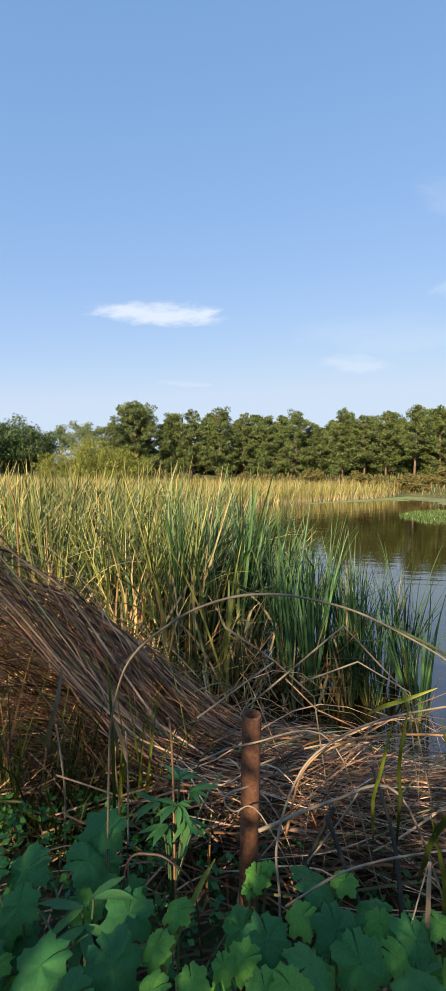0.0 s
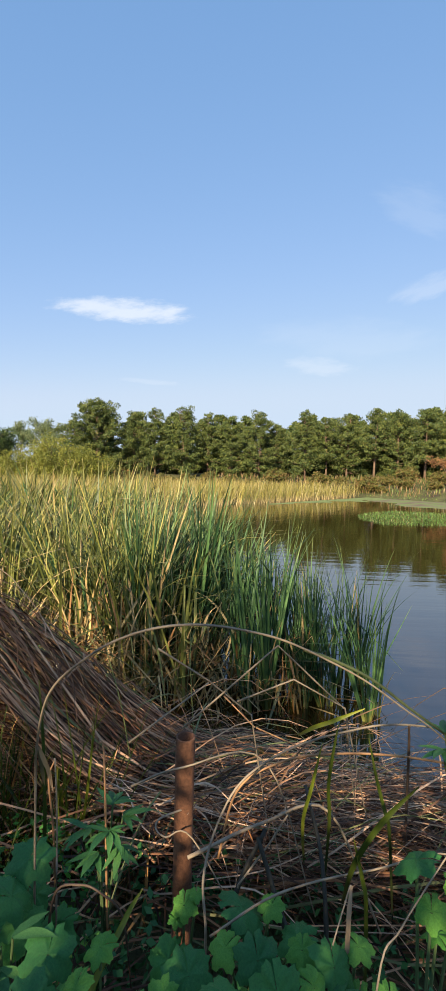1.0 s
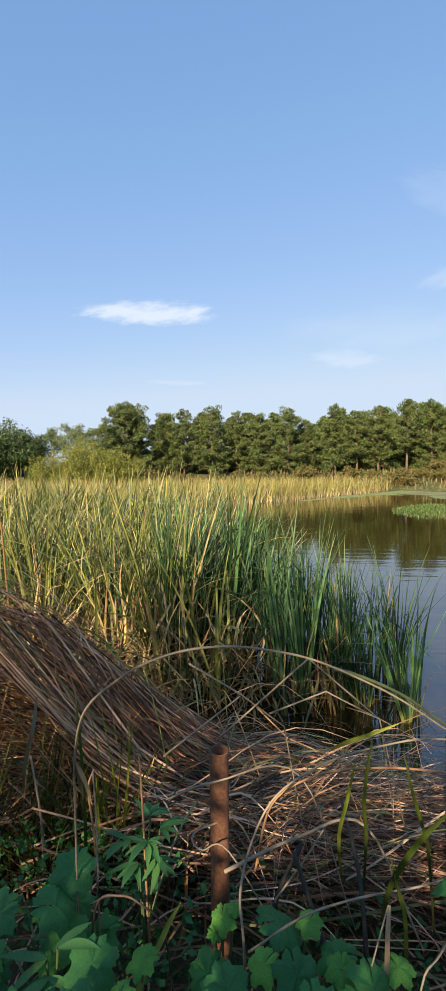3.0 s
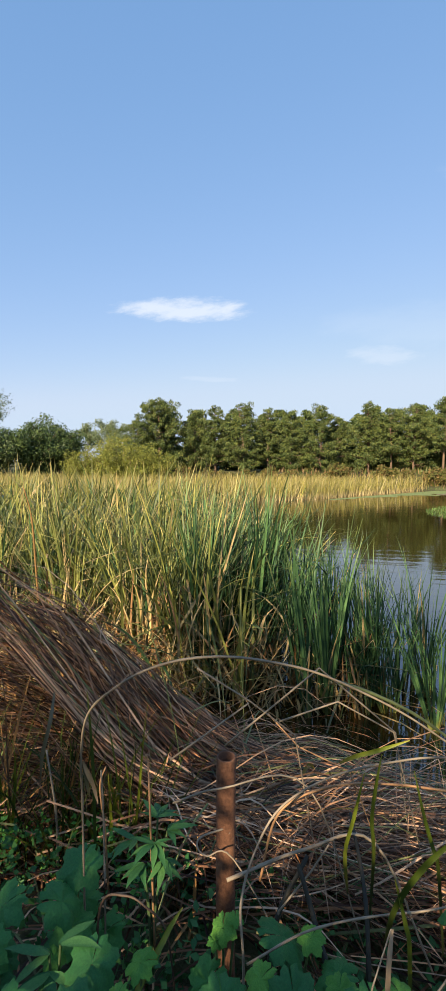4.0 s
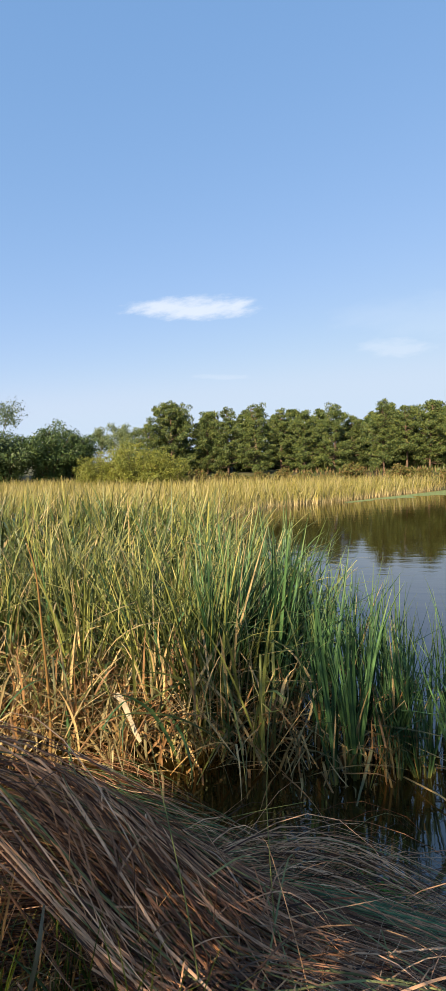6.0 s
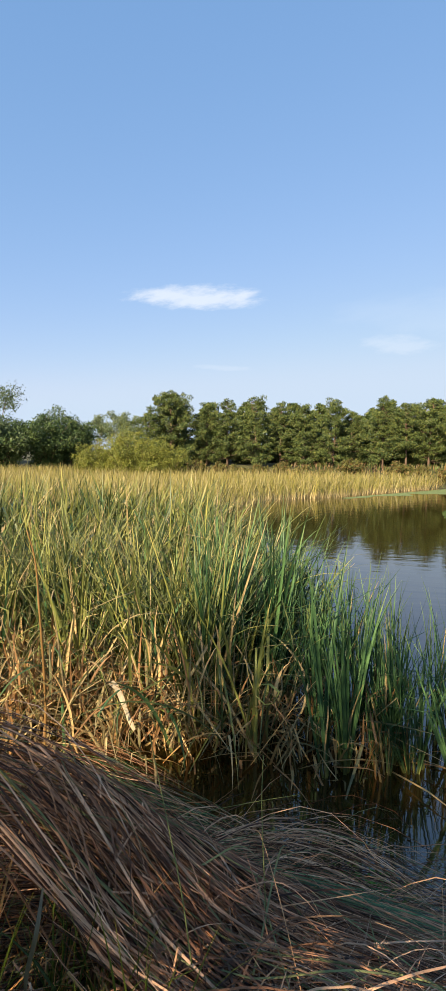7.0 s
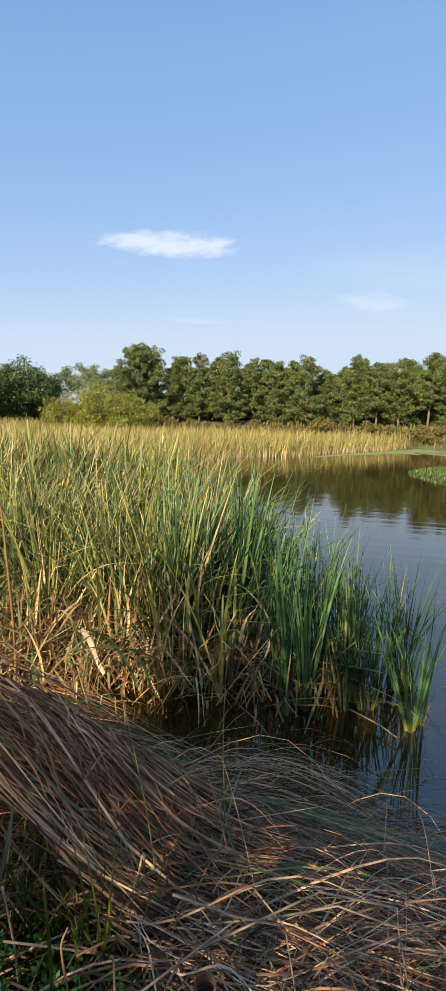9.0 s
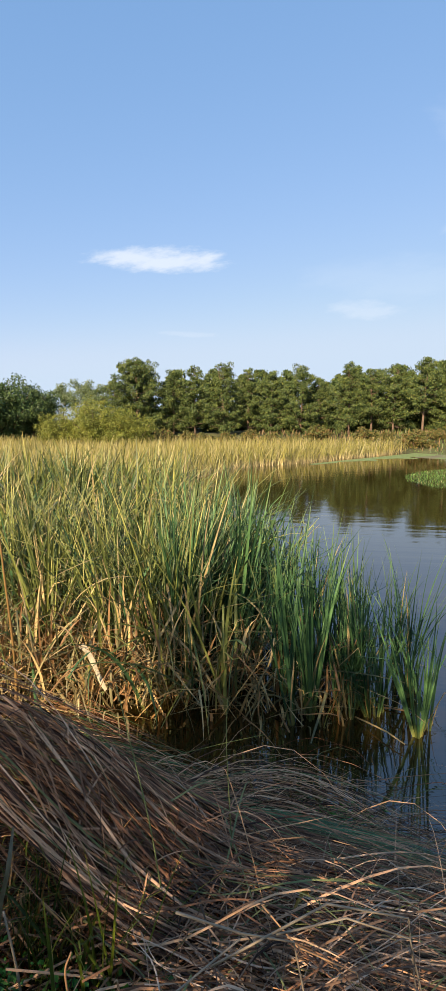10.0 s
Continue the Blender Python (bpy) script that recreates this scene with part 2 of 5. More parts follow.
def water_material():
    m = Nodes("pond_water")
    swell, wavelet = m.noise(2.3, 1, 0.4, (0.14, 1.0, 1.0)), m.noise(6.0, 3, 0.6, (0.13, 1.0, 1.0))
    rip = m.math("ADD", m.math("MULTIPLY", swell, 0.95), m.math("MULTIPLY", wavelet, 0.42))
    silt = m.ramp(m.noise(0.25, 3), (0.3, (0.020, 0.012, 0.0025)), (0.7, (0.028, 0.017, 0.0032)))
    mat = m.solid(silt, 0.03, normal=m.bump(rip, 0.105, 0.05))
    p = [n for n in m.n if n.type == "BSDF_PRINCIPLED"][0]
    p.inputs["IOR"].default_value = 2.1
    return mat


GROUND, MUD, WATER = ground_material(), mud_material(), water_material()


# ---- building tools ----
def mesh_of(name, verts, faces, along=None):
    """A mesh from arrays: points (n, 3), quads (m, 4) or triangles (m, 3), and a number along each leaf."""
    verts, faces = np.asarray(verts, np.float32), np.asarray(faces, np.int32)
    me = bpy.data.meshes.new(name)
    k = faces.shape[1]
    me.vertices.add(len(verts))
    me.vertices.foreach_set("co", verts.ravel())
    me.loops.add(faces.size)
    me.loops.foreach_set("vertex_index", faces.ravel())
    me.polygons.add(len(faces))
    me.polygons.foreach_set("loop_start", np.arange(0, faces.size, k, dtype=np.int32))
    me.polygons.foreach_set("use_smooth", np.ones(len(faces), bool))
    if along is not None:
        me.attributes.new("along", "FLOAT", "POINT").data.foreach_set("value", np.asarray(along, np.float32).ravel())
    me.update(calc_edges=True)
    return me


def link(name, me, material, parent=None, label=""):
    if material.name not in me.materials:
        me.materials.append(material)
    ob = new(name, me)
    ob.parent = parent
    return tagged(ob, label) if label else ob


def part(name, bm, material, parent, label=""):
    me = bpy.data.meshes.new(name)
    bm.to_mesh(me)
    bm.free()
    me.polygons.foreach_set("use_smooth", np.ones(len(me.polygons), bool))
    return link(name, me, material, parent, label)


def thing(name, place, label, category, group="", kind=""):
    ob = new(name)
    ob.empty_display_size = 0.1
    ob.location = place
    return tagged(ob, label, category, group, kind)


def ribbons(P, side, width, fold=0.0):
    """Folded strips along the lines P (n, s, 3), each with its own side direction; returns points, quads and the number along."""
    n, s, _ = P.shape
    side = side[:, None, :] if side.ndim == 2 else side
    half = side * width[..., None] * 0.5
    if fold:
        T = np.gradient(P, axis=1)
        N = np.cross(T, np.broadcast_to(side, P.shape))
        N /= np.linalg.norm(N, axis=2, keepdims=True) + 1e-9
        rows = np.stack([P - half, P + N * width[..., None] * fold, P + half], 2)
    else:
        rows = np.stack([P - half, P + half], 2)
    c = rows.shape[2]
    idx = np.arange(n * s * c).reshape(n, s, c)
    quads = np.stack([idx[:, :-1, :-1], idx[:, :-1, 1:], idx[:, 1:, 1:], idx[:, 1:, :-1]], -1).reshape(-1, 4)
    along = np.broadcast_to(np.linspace(0, 1, s)[None, :, None], (n, s, c))
    return rows.reshape(-1, 3), quads, along.reshape(-1)


def bent_lines(rng, base, length, lean, bend, azim, steps, kinked=0.0):
    """Lines of grass-like leaves that rise from base, lean and bend over; a share of them is kinked."""
    n = len(base)
    s = np.linspace(0, 1, steps)[None]
    th = lean[:, None] + bend[:, None] * s ** 1.8
    if kinked:
        hit = rng.random(n) < kinked
        at = rng.uniform(0.35, 0.85, n)
        th = th + (hit * rng.uniform(0.9, 2.3, n))[:, None] * (s > at[:, None])
    step = (length / (steps - 1))[:, None]
    out = np.concatenate([np.zeros((n, 1)), np.cumsum(np.sin(th[:, :-1]) * step, 1)], 1)
    up = np.concatenate([np.zeros((n, 1)), np.cumsum(np.cos(th[:, :-1]) * step, 1)], 1)
    wob = rng.normal(0, 0.012, n)[:, None] * np.sin(s * rng.uniform(3, 7, n)[:, None])
    return np.stack([base[:, :1] + out * np.cos(azim)[:, None] - wob * np.sin(azim)[:, None],
                     base[:, 1:2] + out * np.sin(azim)[:, None] + wob * np.cos(azim)[:, None], base[:, 2:3] + up], 2)


def blade_width(n, steps, width, base=0.75):
    s = np.linspace(0, 1, steps)[None]
    shape = np.minimum(1.0, base + s * 1.5) * np.minimum(1.0, (1.02 - s) / 0.55) ** 0.8
    return width[:, None] * shape


def blade_field(name, material, rng, base, height, width, steps, lean=0.10, bend=0.5, kinked=0.1, fold=0.0, wind=0.35):
    """Many upright leaves in one mesh."""
    n = len(base)
    az = rng.uniform(0, 2 * np.pi, n)
    az = np.where(rng.random(n) < wind, rng.normal(-0.2, 0.7, n), az)
    P = bent_lines(rng, base, height, np.abs(rng.normal(0, lean, n)), np.abs(rng.normal(0, bend, n)), az, steps, kinked)
    tw = az + np.pi / 2 + rng.normal(0, 0.6, n)
    side = np.stack([np.cos(tw), np.sin(tw), np.zeros(n)], 1)
    v, f, a = ribbons(P, side, blade_width(n, steps, width), fold)
    me = mesh_of(name, v, f, a)
    me.materials.append(material)
    return new(name, me)


def inside(px, py, poly):
    """Which of the points lie inside the outline."""
    hit = np.zeros(px.shape, bool)
    for (x0, y0), (x1, y1) in zip(poly, poly[1:] + poly[:1]):
        cross = (y0 > py) != (y1 > py)
        with np.errstate(divide="ignore", invalid="ignore"):
            hit ^= cross & (px < (x1 - x0) * (py - y0) / (y1 - y0 + 1e-12) + x0)
    return hit


def scatter(rng, n, poly, x, y):
    """n random points inside an outline."""
    got = np.zeros((0, 2))
    while len(got) < n:
        p = np.stack([rng.uniform(*x, n * 2), rng.uniform(*y, n * 2)], 1)
        got = np.concatenate([got, p[inside(p[:, 0], p[:, 1], poly)]])
    return got[:n]


def tube(bm, points, radii, sides=6, cap=True):
    """A tapered round limb along points."""
    rings = []
    for i, p in enumerate(points):
        a, b = points[max(i - 1, 0)], points[min(i + 1, len(points) - 1)]
        d = (Vector(b) - Vector(a)).normalized()
        q = d.to_track_quat("Z", "Y")
        rings.append([bm.verts.new(Vector(p) + q @ Vector((math.cos(k * 2 * math.pi / sides) * radii[i], math.sin(k * 2 * math.pi / sides) * radii[i], 0))) for k in range(sides)])
    for r0, r1 in zip(rings, rings[1:]):
        for k in range(sides):
            bm.faces.new((r0[k], r0[(k + 1) % sides], r1[(k + 1) % sides], r1[k]))
    if cap:
        bm.faces.new(rings[-1])
        bm.faces.new(rings[0][::-1])


def curve_points(points, fine=6):
    """A smooth line through the points."""
    p = [Vector(q) for q in points]
    p = [p[0] * 2 - p[1]] + p + [p[-1] * 2 - p[-2]]
    out = []
    for a, b, c, d in zip(p, p[1:], p[2:], p[3:]):
        for k in range(fine):
            t = k / fine
            out.append(0.5 * (2 * b + (c - a) * t + (2 * a - 5 * b + 4 * c - d) * t * t + (3 * b - a - 3 * c + d) * t ** 3))
    return out + [p[-2]]


def smooth(a, b, v):
    t = np.clip((np.asarray(v, float) - a) / (b - a), 0, 1)
    return t * t * (3 - 2 * t)


def bank(x, y):
    """Height of the near bank."""
    x, y = np.asarray(x, float), np.asarray(y, float)
    edge = -0.35 + 0.25 * np.sin(x * 1.3 + 0.5) - 0.12 * x * (x > 0)
    return -0.45 + 1.62 * smooth(edge + 0.35, edge - 2.3, y) + 0.03 * np.sin(3.1 * x) * np.sin(2.7 * y)


RIDGE = (-1.34, 0.72)


def heap(x, y):
    """Height of the heap of dead reeds that lies over the bank."""
    x, y = np.asarray(x, float), np.asarray(y, float)
    base = 0.08 + 1.28 * smooth(0.0, -2.4, y) + 0.14 * smooth(-2.0, -2.5, y) - 0.10 * smooth(0.6, 2.0, x)
    ridge = RIDGE[0] + RIDGE[1] * x
    depth = np.where(y < ridge, 0.45, 0.617)
    return base + 0.90 * np.exp(-((x + 1.186) / 0.906) ** 2 - ((y - ridge) / depth) ** 2) + 0.05 * np.sin(2.3 * x + 1.0) * np.sin(3.1 * y)


# ---- ground and water ----
FAR_X, FAR_Y = [-200, 6, 12, 17, 25, 34, 200], [43, 43, 42, 39, 33, 30, 30]


def ground_height(x, y):
    far = np.interp(x, FAR_X, FAR_Y)
    near = bank(x, y)
    beyond = -0.45 + 0.62 * smooth(far - 1.0, far + 2.0, y) + 1.35 * smooth(far + 1.5, far + 8, y) + 1.0 * smooth(far + 8, far + 60, y)
    h = np.where(y < 8, near, beyond)
    hill = 0.5 * smooth(-5, -30, y)
    return h + np.where(y < 8, hill, 0.0)


def make_ground():
    t = np.linspace(-1, 1, 181)
    gx = np.sign(t) * (np.abs(t) * 9 + 1500 * np.abs(t) ** 7)
    u = np.linspace(-1, 1, 231)
    gy = np.sign(u) * (np.abs(u) * 30 + 2200 * np.abs(u) ** 9)
    X, Y = np.meshgrid(gx, gy, indexing="ij")
    Z = ground_height(X, Y)
    idx = np.arange(X.size).reshape(X.shape)
    q = np.stack([idx[:-1, :-1], idx[1:, :-1], idx[1:, 1:], idx[:-1, 1:]], -1).reshape(-1, 4)
    ob = link("ground", mesh_of("ground", np.stack([X, Y, Z], -1).reshape(-1, 3), q), GROUND)
    tagged(ob, "dark soil bank with patchy grass round the pond", "ground", kind="structure")


def make_water():
    gx, gy = np.linspace(-120, 120, 25), np.linspace(-8, 60, 25)
    X, Y = np.meshgrid(gx, gy, indexing="ij")
    idx = np.arange(X.size).reshape(X.shape)
    q = np.stack([idx[:-1, :-1], idx[1:, :-1], idx[1:, 1:], idx[:-1, 1:]], -1).reshape(-1, 4)
    ob = link("water", mesh_of("water", np.stack([X, Y, X * 0], -1).reshape(-1, 3), q), WATER)
    tagged(ob, "still brown pond water with fine ripples reflecting sky", "water", kind="structure")


make_ground()
make_water()


# ---- trees on the far bank ----
def star_leaves(rng, centres, spread, size, per, flat=0.7, long=2.2):
    """Small pointed leaves or needle tufts scattered round each centre."""
    n = len(centres) * per
    c = np.repeat(centres, per, 0)
    off = rng.normal(0, 1, (n, 3))
    off /= np.linalg.norm(off, axis=1, keepdims=True)
    off *= rng.random((n, 1)) ** 0.45
    off[:, 2] *= flat
    sp = np.repeat(np.broadcast_to(spread, (len(centres),)), per)[:, None]
    mid = c + off * sp
    d = off + rng.normal(0, 0.5, (n, 3)) + np.array([0, 0, 0.35])
    d /= np.linalg.norm(d, axis=1, keepdims=True)
    s = np.cross(d, rng.normal(0, 1, (n, 3)))
    s /= np.linalg.norm(s, axis=1, keepdims=True)
    z = (size * rng.uniform(0.6, 1.4, n))[:, None]
    a, b = mid - d * z * long * 0.5, mid + d * z * long * 0.5
    v = np.stack([a, mid + s * z * 0.5, b, mid - s * z * 0.5], 1).reshape(-1, 3)
    return v, np.arange(n * 4).reshape(n, 4)


def clump_leaves(rng, centres, radius, size, per, flat=0.6, long=2.0, loose=0.5, rise=0.0):
    """Tufts over the skin of rounded clumps, most of them on the upper side, facing outwards."""
    n = len(centres) * per
    c, r = np.repeat(centres, per, 0), np.repeat(radius, per)[:, None]
    out = rng.normal(0, 1, (n, 3)) + np.array([0, 0, 0.30])
    out /= np.linalg.norm(out, axis=1, keepdims=True)
    mid = c + out * r * rng.uniform(0.45, 1.15, (n, 1)) * np.array([1, 1, flat])
    face = out * np.array([1, 1, 1 / flat]) + rng.normal(0, loose, (n, 3))
    face /= np.linalg.norm(face, axis=1, keepdims=True)
    d = rng.normal(0, 0.6, (n, 3)) + np.array([0, 0, rise])
    d -= face * (d * face).sum(1, keepdims=True)
    d /= np.linalg.norm(d, axis=1, keepdims=True) + 1e-9
    s = np.cross(face, d)
    z = (size * rng.uniform(0.6, 1.4, n))[:, None]
    v = np.stack([mid - d * z * long * 0.5, mid + s * z * 0.5, mid + d * z * long * 0.5, mid - s * z * 0.5], 1).reshape(-1, 3)
    return v, np.arange(n * 4).reshape(n, 4)


def pine(name, seed, height, width, bare, label, tuft=0.15, per=150):
    """A pine: straight trunk, rising limbs in whorls, and separate rounded needle clumps along the outer limbs."""
    rng = np.random.default_rng(seed)
    root = thing(name, (0, 0, 0), label, "pine tree", "pines on the far bank")
    bm = bmesh.new()
    broad = width > 10
    sway = rng.normal(0, 0.02 if broad else 0.12, 2)
    spine = [(sway[0] * k * k / 20, sway[1] * k * k / 20, height * 0.97 * k / 8) for k in range(9)]
    tube(bm, spine, [0.21 * (1 - k / 9.0) + 0.02 for k in range(9)], 8)
    part("trunk", bm, BARK, root)
    bm = bmesh.new()
    centres, spreads = [], []
    z, a = bare, rng.uniform(0, 6.28)
    while z < height * 0.97:
        f = (z - bare) / (height - bare)
        full = (1 - f ** 3.0) ** 0.55 if broad else (1 - f ** 1.45) ** 0.75 * min(1.0, 0.74 + 0.9 * f)
        reach = max(width * 0.5 * full, 0.5)
        for _ in range(5 if broad else 4):
            a += 2.4 + rng.normal(0, 0.35)
            r = reach * rng.uniform(0.42, 1.15)
            tip = Vector((math.cos(a) * r, math.sin(a) * r, z + r * (0.10 if broad else 0.42 * f + 0.05) + rng.normal(0, 0.30)))
            foot = Vector((sway[0] * (z / height * 8) ** 2 / 20, sway[1] * (z / height * 8) ** 2 / 20, z - r * 0.1))
            mid = foot.lerp(tip, 0.5) + Vector((0, 0, -0.08 * r))
            tube(bm, [foot, mid, tip], [0.06, 0.04, 0.015], 4, False)
            for q in ((0.40, 0.56, 0.72, 0.86, 1.0) if broad else (0.45, 0.75, 1.0)):
                if r * q > 0.8 or q == 1.0:
                    centres.append(foot.lerp(tip, q) + Vector(rng.normal(0, 0.18, 3)))
                    spreads.append(rng.uniform(0.36, 0.88))
        z += rng.uniform(0.46, 0.74)
    centres.append(Vector((spine[8][0], spine[8][1], height * 0.97)))
    spreads.append(0.55)
    part("branchwork", bm, BARK, root)
    v, f = clump_leaves(rng, np.array(centres), np.array(spreads), tuft, per, 0.74, 3.2, 0.8, 0.9)
    link("crown", mesh_of("crown", v, f), PINE, root)
    return root


def bush(name, seed, width, height, leaf, material, label, category, size=0.13, dense=26, trunk=False, group="", crisp=True, lift=0.25, droop=0.45):
    """A shrub or broadleaved tree: forked stems under an uneven crown of small leaves."""
    rng = np.random.default_rng(seed)
    root = thing(name, (0, 0, 0), label, category, group)
    bm = bmesh.new()
    centres, spreads = [], []
    stems = 3 if trunk else 9
    for j in range(stems * 4):
        a, f = rng.uniform(0, 6.28), rng.uniform(lift, 1.0) ** 0.7
        r = width * 0.5 * math.sqrt(rng.random())
        top = height * f * (1 - droop * (2 * r / width) ** 2)
        tip = Vector((math.cos(a) * r, math.sin(a) * r, max(top, 0.4)))
        foot = Vector((rng.normal(0, 0.05 * width), rng.normal(0, 0.05 * width), 0.0))
        mid = foot.lerp(tip, 0.5) + Vector((0, 0, 0.12 * height))
        tube(bm, [foot, mid, tip], [0.05 + 0.006 * height, 0.035, 0.01], 4, False)
        for q in (0.6, 0.8, 1.0) if trunk else (-0.7, -0.2, 0.3, 0.65, 1.0):
            p = mid.lerp(tip, q) if q > 0 else mid.lerp(foot, -q)
            for _ in range(leaf):
                centres.append(p + Vector(rng.normal(0, (0.06 if crisp else 0.09) * width, 3) * np.array([1, 1, 0.6 * min(1.5, height / width)])))
                spreads.append(rng.uniform(0.05, 0.11) * (width + height) * 0.5)
    part("branchwork", bm, BARK, root)
    c = np.array(centres)
    c[:, 2] = np.maximum(c[:, 2], 0.25)
    if crisp:
        v, f = clump_leaves(rng, c, np.array(spreads), size * 1.3, int(dense * 0.7), 0.85, 1.9, 0.9)
    else:
        v, f = star_leaves(rng, c, np.array(spreads), size, dense, 0.8, 1.8)
    link("crown", mesh_of("crown", v, f), material, root)
    return root


def stand(root, x, y, turn=0.0, size=1.0, copy=True):
    z = float(ground_height(np.array(x), np.array(y)))
    ob = copy_thing(root, pose(x, y, z - 0.05, 0, 0, turn)) if copy else root
    ob.location, ob.rotation_euler = (x, y, z - 0.05), (0, 0, radians(turn))
    ob.scale = (size, size, size)
    return ob


PINE_LABEL = "tall green pine with rounded tufted crown and brown trunk"
pines = [pine("pine_tree", 11 + k, 13.0, w, b, PINE_LABEL, 0.112, 102) for k, (w, b) in enumerate(((13.6, 0.8), (9.2, 1.3), (10.0, 0.9), (8.6, 1.8), (8.6, 4.2)))]
# across the bank: place, height over the shape's own 13 m, and which shape
ROW = [(-33.5, 84, 10.8, 2), (-28.4, 82, 14.2, 0), (-22.0, 84, 12.2, 1), (-18.0, 84, 12.6, 3), (-12.4, 83, 13.2, 2), (-8.4, 86, 12.2, 3), (-4.0, 85, 11.8, 1), (1.2, 85, 12.8, 2),
       (4.4, 88, 10.8, 1), (9.6, 84, 12.8, 3), (13.6, 85, 12.2, 4), (17.5, 86, 12.6, 3), (22.0, 84, 13.8, 4), (26.5, 85, 13.4, 2), (31.0, 84, 14.2, 4), (35.5, 85, 14.6, 3), (40.0, 84, 14.2, 1),
       (15.6, 90, 12.4, 1), (24.2, 90, 13.2, 2), (28.8, 90, 13.6, 1), (33.2, 90, 14.2, 2), (37.8, 90, 14.4, 1),
       (-30.5, 93, 13.0, 1), (-24.0, 94, 13.4, 2), (-16.0, 93, 13.0, 0), (-6.6, 95, 13.2, 3), (-1.5, 94, 12.6, 0), (6.2, 96, 10.6, 1), (12.0, 95, 13.2, 2), (19.8, 94, 13.6, 0), (8.4, 93, 11.6, 1), (28.5, 95, 14.4, 1), (36.5, 95, 15.0, 2), (45.0, 88, 14.6, 0),
       (-27.0, 103, 12.5, 2), (-19.5, 104, 12.0, 0), (-11.5, 103, 12.5, 2), (-3.5, 104, 12.0, 0), (4.0, 104, 10.0, 2), (15.5, 104, 12.5, 2), (24.0, 104, 13.0, 0), (33.0, 104, 13.5, 2), (42.0, 103, 13.5, 2)]
# the rows stand on the rise behind the reeds: all of it drawn in towards the near bank by one factor
DRAWN, PIVOT = 0.62, (0.23, -3.5)


def drawn(x, y):
    return PIVOT[0] + DRAWN * (x - PIVOT[0]), PIVOT[1] + DRAWN * (y - PIVOT[1])


back_pines = [pine("pine_tree", 21 + k, 13.0, 9.6, 0.4, PINE_LABEL, 0.26, 36) for k in range(2)]
used = set()
for k, (x, y, h, shape) in enumerate(ROW):
    p = pines[shape] if y < 92 else back_pines[k % 2]
    stand(p, *drawn(x, y), 67.0 * k, DRAWN * h / 13.9, p.name in used)
    used.add(p.name)

stand(bush("willow_tree", 31, 9.5, 10.5, 6, WILLOW, "dark green willow with thin open crown", "tree", 0.075, 110, True), -36.6, 44, 20, 1.22, False)
dark = bush("bush", 32, 8.0, 6.4, 3, BUSH_DARK, "dark leafy bush at the reed bed's edge", "bush", 0.092, 56, False, "bushes beyond the reeds")
stand(dark, -31.5, 47, 0, 1.15, False)
stand(dark, -36.0, 44, 80, 1.2)
stand(dark, -31.6, 51, 140, 1.0)
olive = bush("bush", 33, 8.5, 7.2, 3, BUSH_OLIVE, "olive yellow-green bush beside the pines", "bush", 0.082, 72, False, "bushes beyond the reeds")
stand(olive, *drawn(-29.2, 66), 0, DRAWN * 1.25, False)
stand(olive, *drawn(-24.6, 68), 100, DRAWN * 1.0)
stand(olive, *drawn(-35.4, 69), 200, DRAWN * 1.1)
pale = bush("poplar_tree", 34, 7.0, 12.0, 5, PALE, "pale hazy green tree behind the bushes", "tree", 0.12, 60, True, "pale trees behind the bushes")
stand(pale, *drawn(-44.0, 92), 0, DRAWN * 1.0, False)
stand(pale, *drawn(-49.5, 95), 120, DRAWN * 0.95)
stand(pale, *drawn(-39.5, 90), 220, DRAWN * 0.9)
stand(pale, *drawn(-56.0, 96), 300, DRAWN * 0.85)
stand(bush("maple_tree", 35, 7.0, 8.6, 4, RUST_TREE, "rust-orange autumn tree before the pines", "tree", 0.10, 44, True), 20.2, 44.5, 0, 0.62, False)
scrub = bush("scrub_bush", 36, 5.4, 3.6, 2, SCRUB, "low brown-green scrub under the pines", "bush", 0.17, 15, False, "scrub along the far bank")
for k, x in enumerate(np.arange(-32, 50, 3.6)):
    stand(scrub, 0.64 * float(x), 46.2 + 1.4 * math.sin(k * 2.1), 50.0 * k, 0.30 + 0.24 * math.sin(k * 1.7) ** 2, k > 0)
for k, x in enumerate(np.arange(12.5, 50, 3.0)):
    stand(scrub, 0.8 * float(x) + 3.0, 44.4 + 1.3 * math.sin(k * 2.7), 80.0 * k + 20, 0.24 + 0.12 * math.sin(k * 1.9) ** 2)
under = bush("undergrowth_bush", 37, 8.0, 6.0, 3, BUSH_DARK, "dark undergrowth between the pine trunks", "bush", 0.38, 15, False, "undergrowth behind the pines")
for k, x in enumerate(np.arange(-36, 56, 6.0)):
    stand(under, *drawn(float(x), 108.0 + 2 * math.sin(k * 1.3)), 70.0 * k, 0.58 + 0.1 * math.sin(k * 2.7), k > 0)


# ---- reed beds ----
BED = [(-60, 30), (-30, 1.2), (-9, 0.5), (-3.4, 0.5), (-1.6, 0.7), (-0.8, 0.95), (0.3, 0.95), (0.8, 1.05), (1.0, 1.5), (0.95, 2.2), (0.7, 3.0), (0.2, 4.5), (-0.4, 6.5), (-1.6, 9), (-3.5, 14), (-5.0, 20),
       (-3.3, 26.8), (0.2, 29.5), (4.0, 34.5), (7.5, 39), (10.9, 44), (10.2, 45), (-10, 45), (-60, 45)]


def field_base(points, z):
    return np.concatenate([points, np.full((len(points), 1), z)], 1)


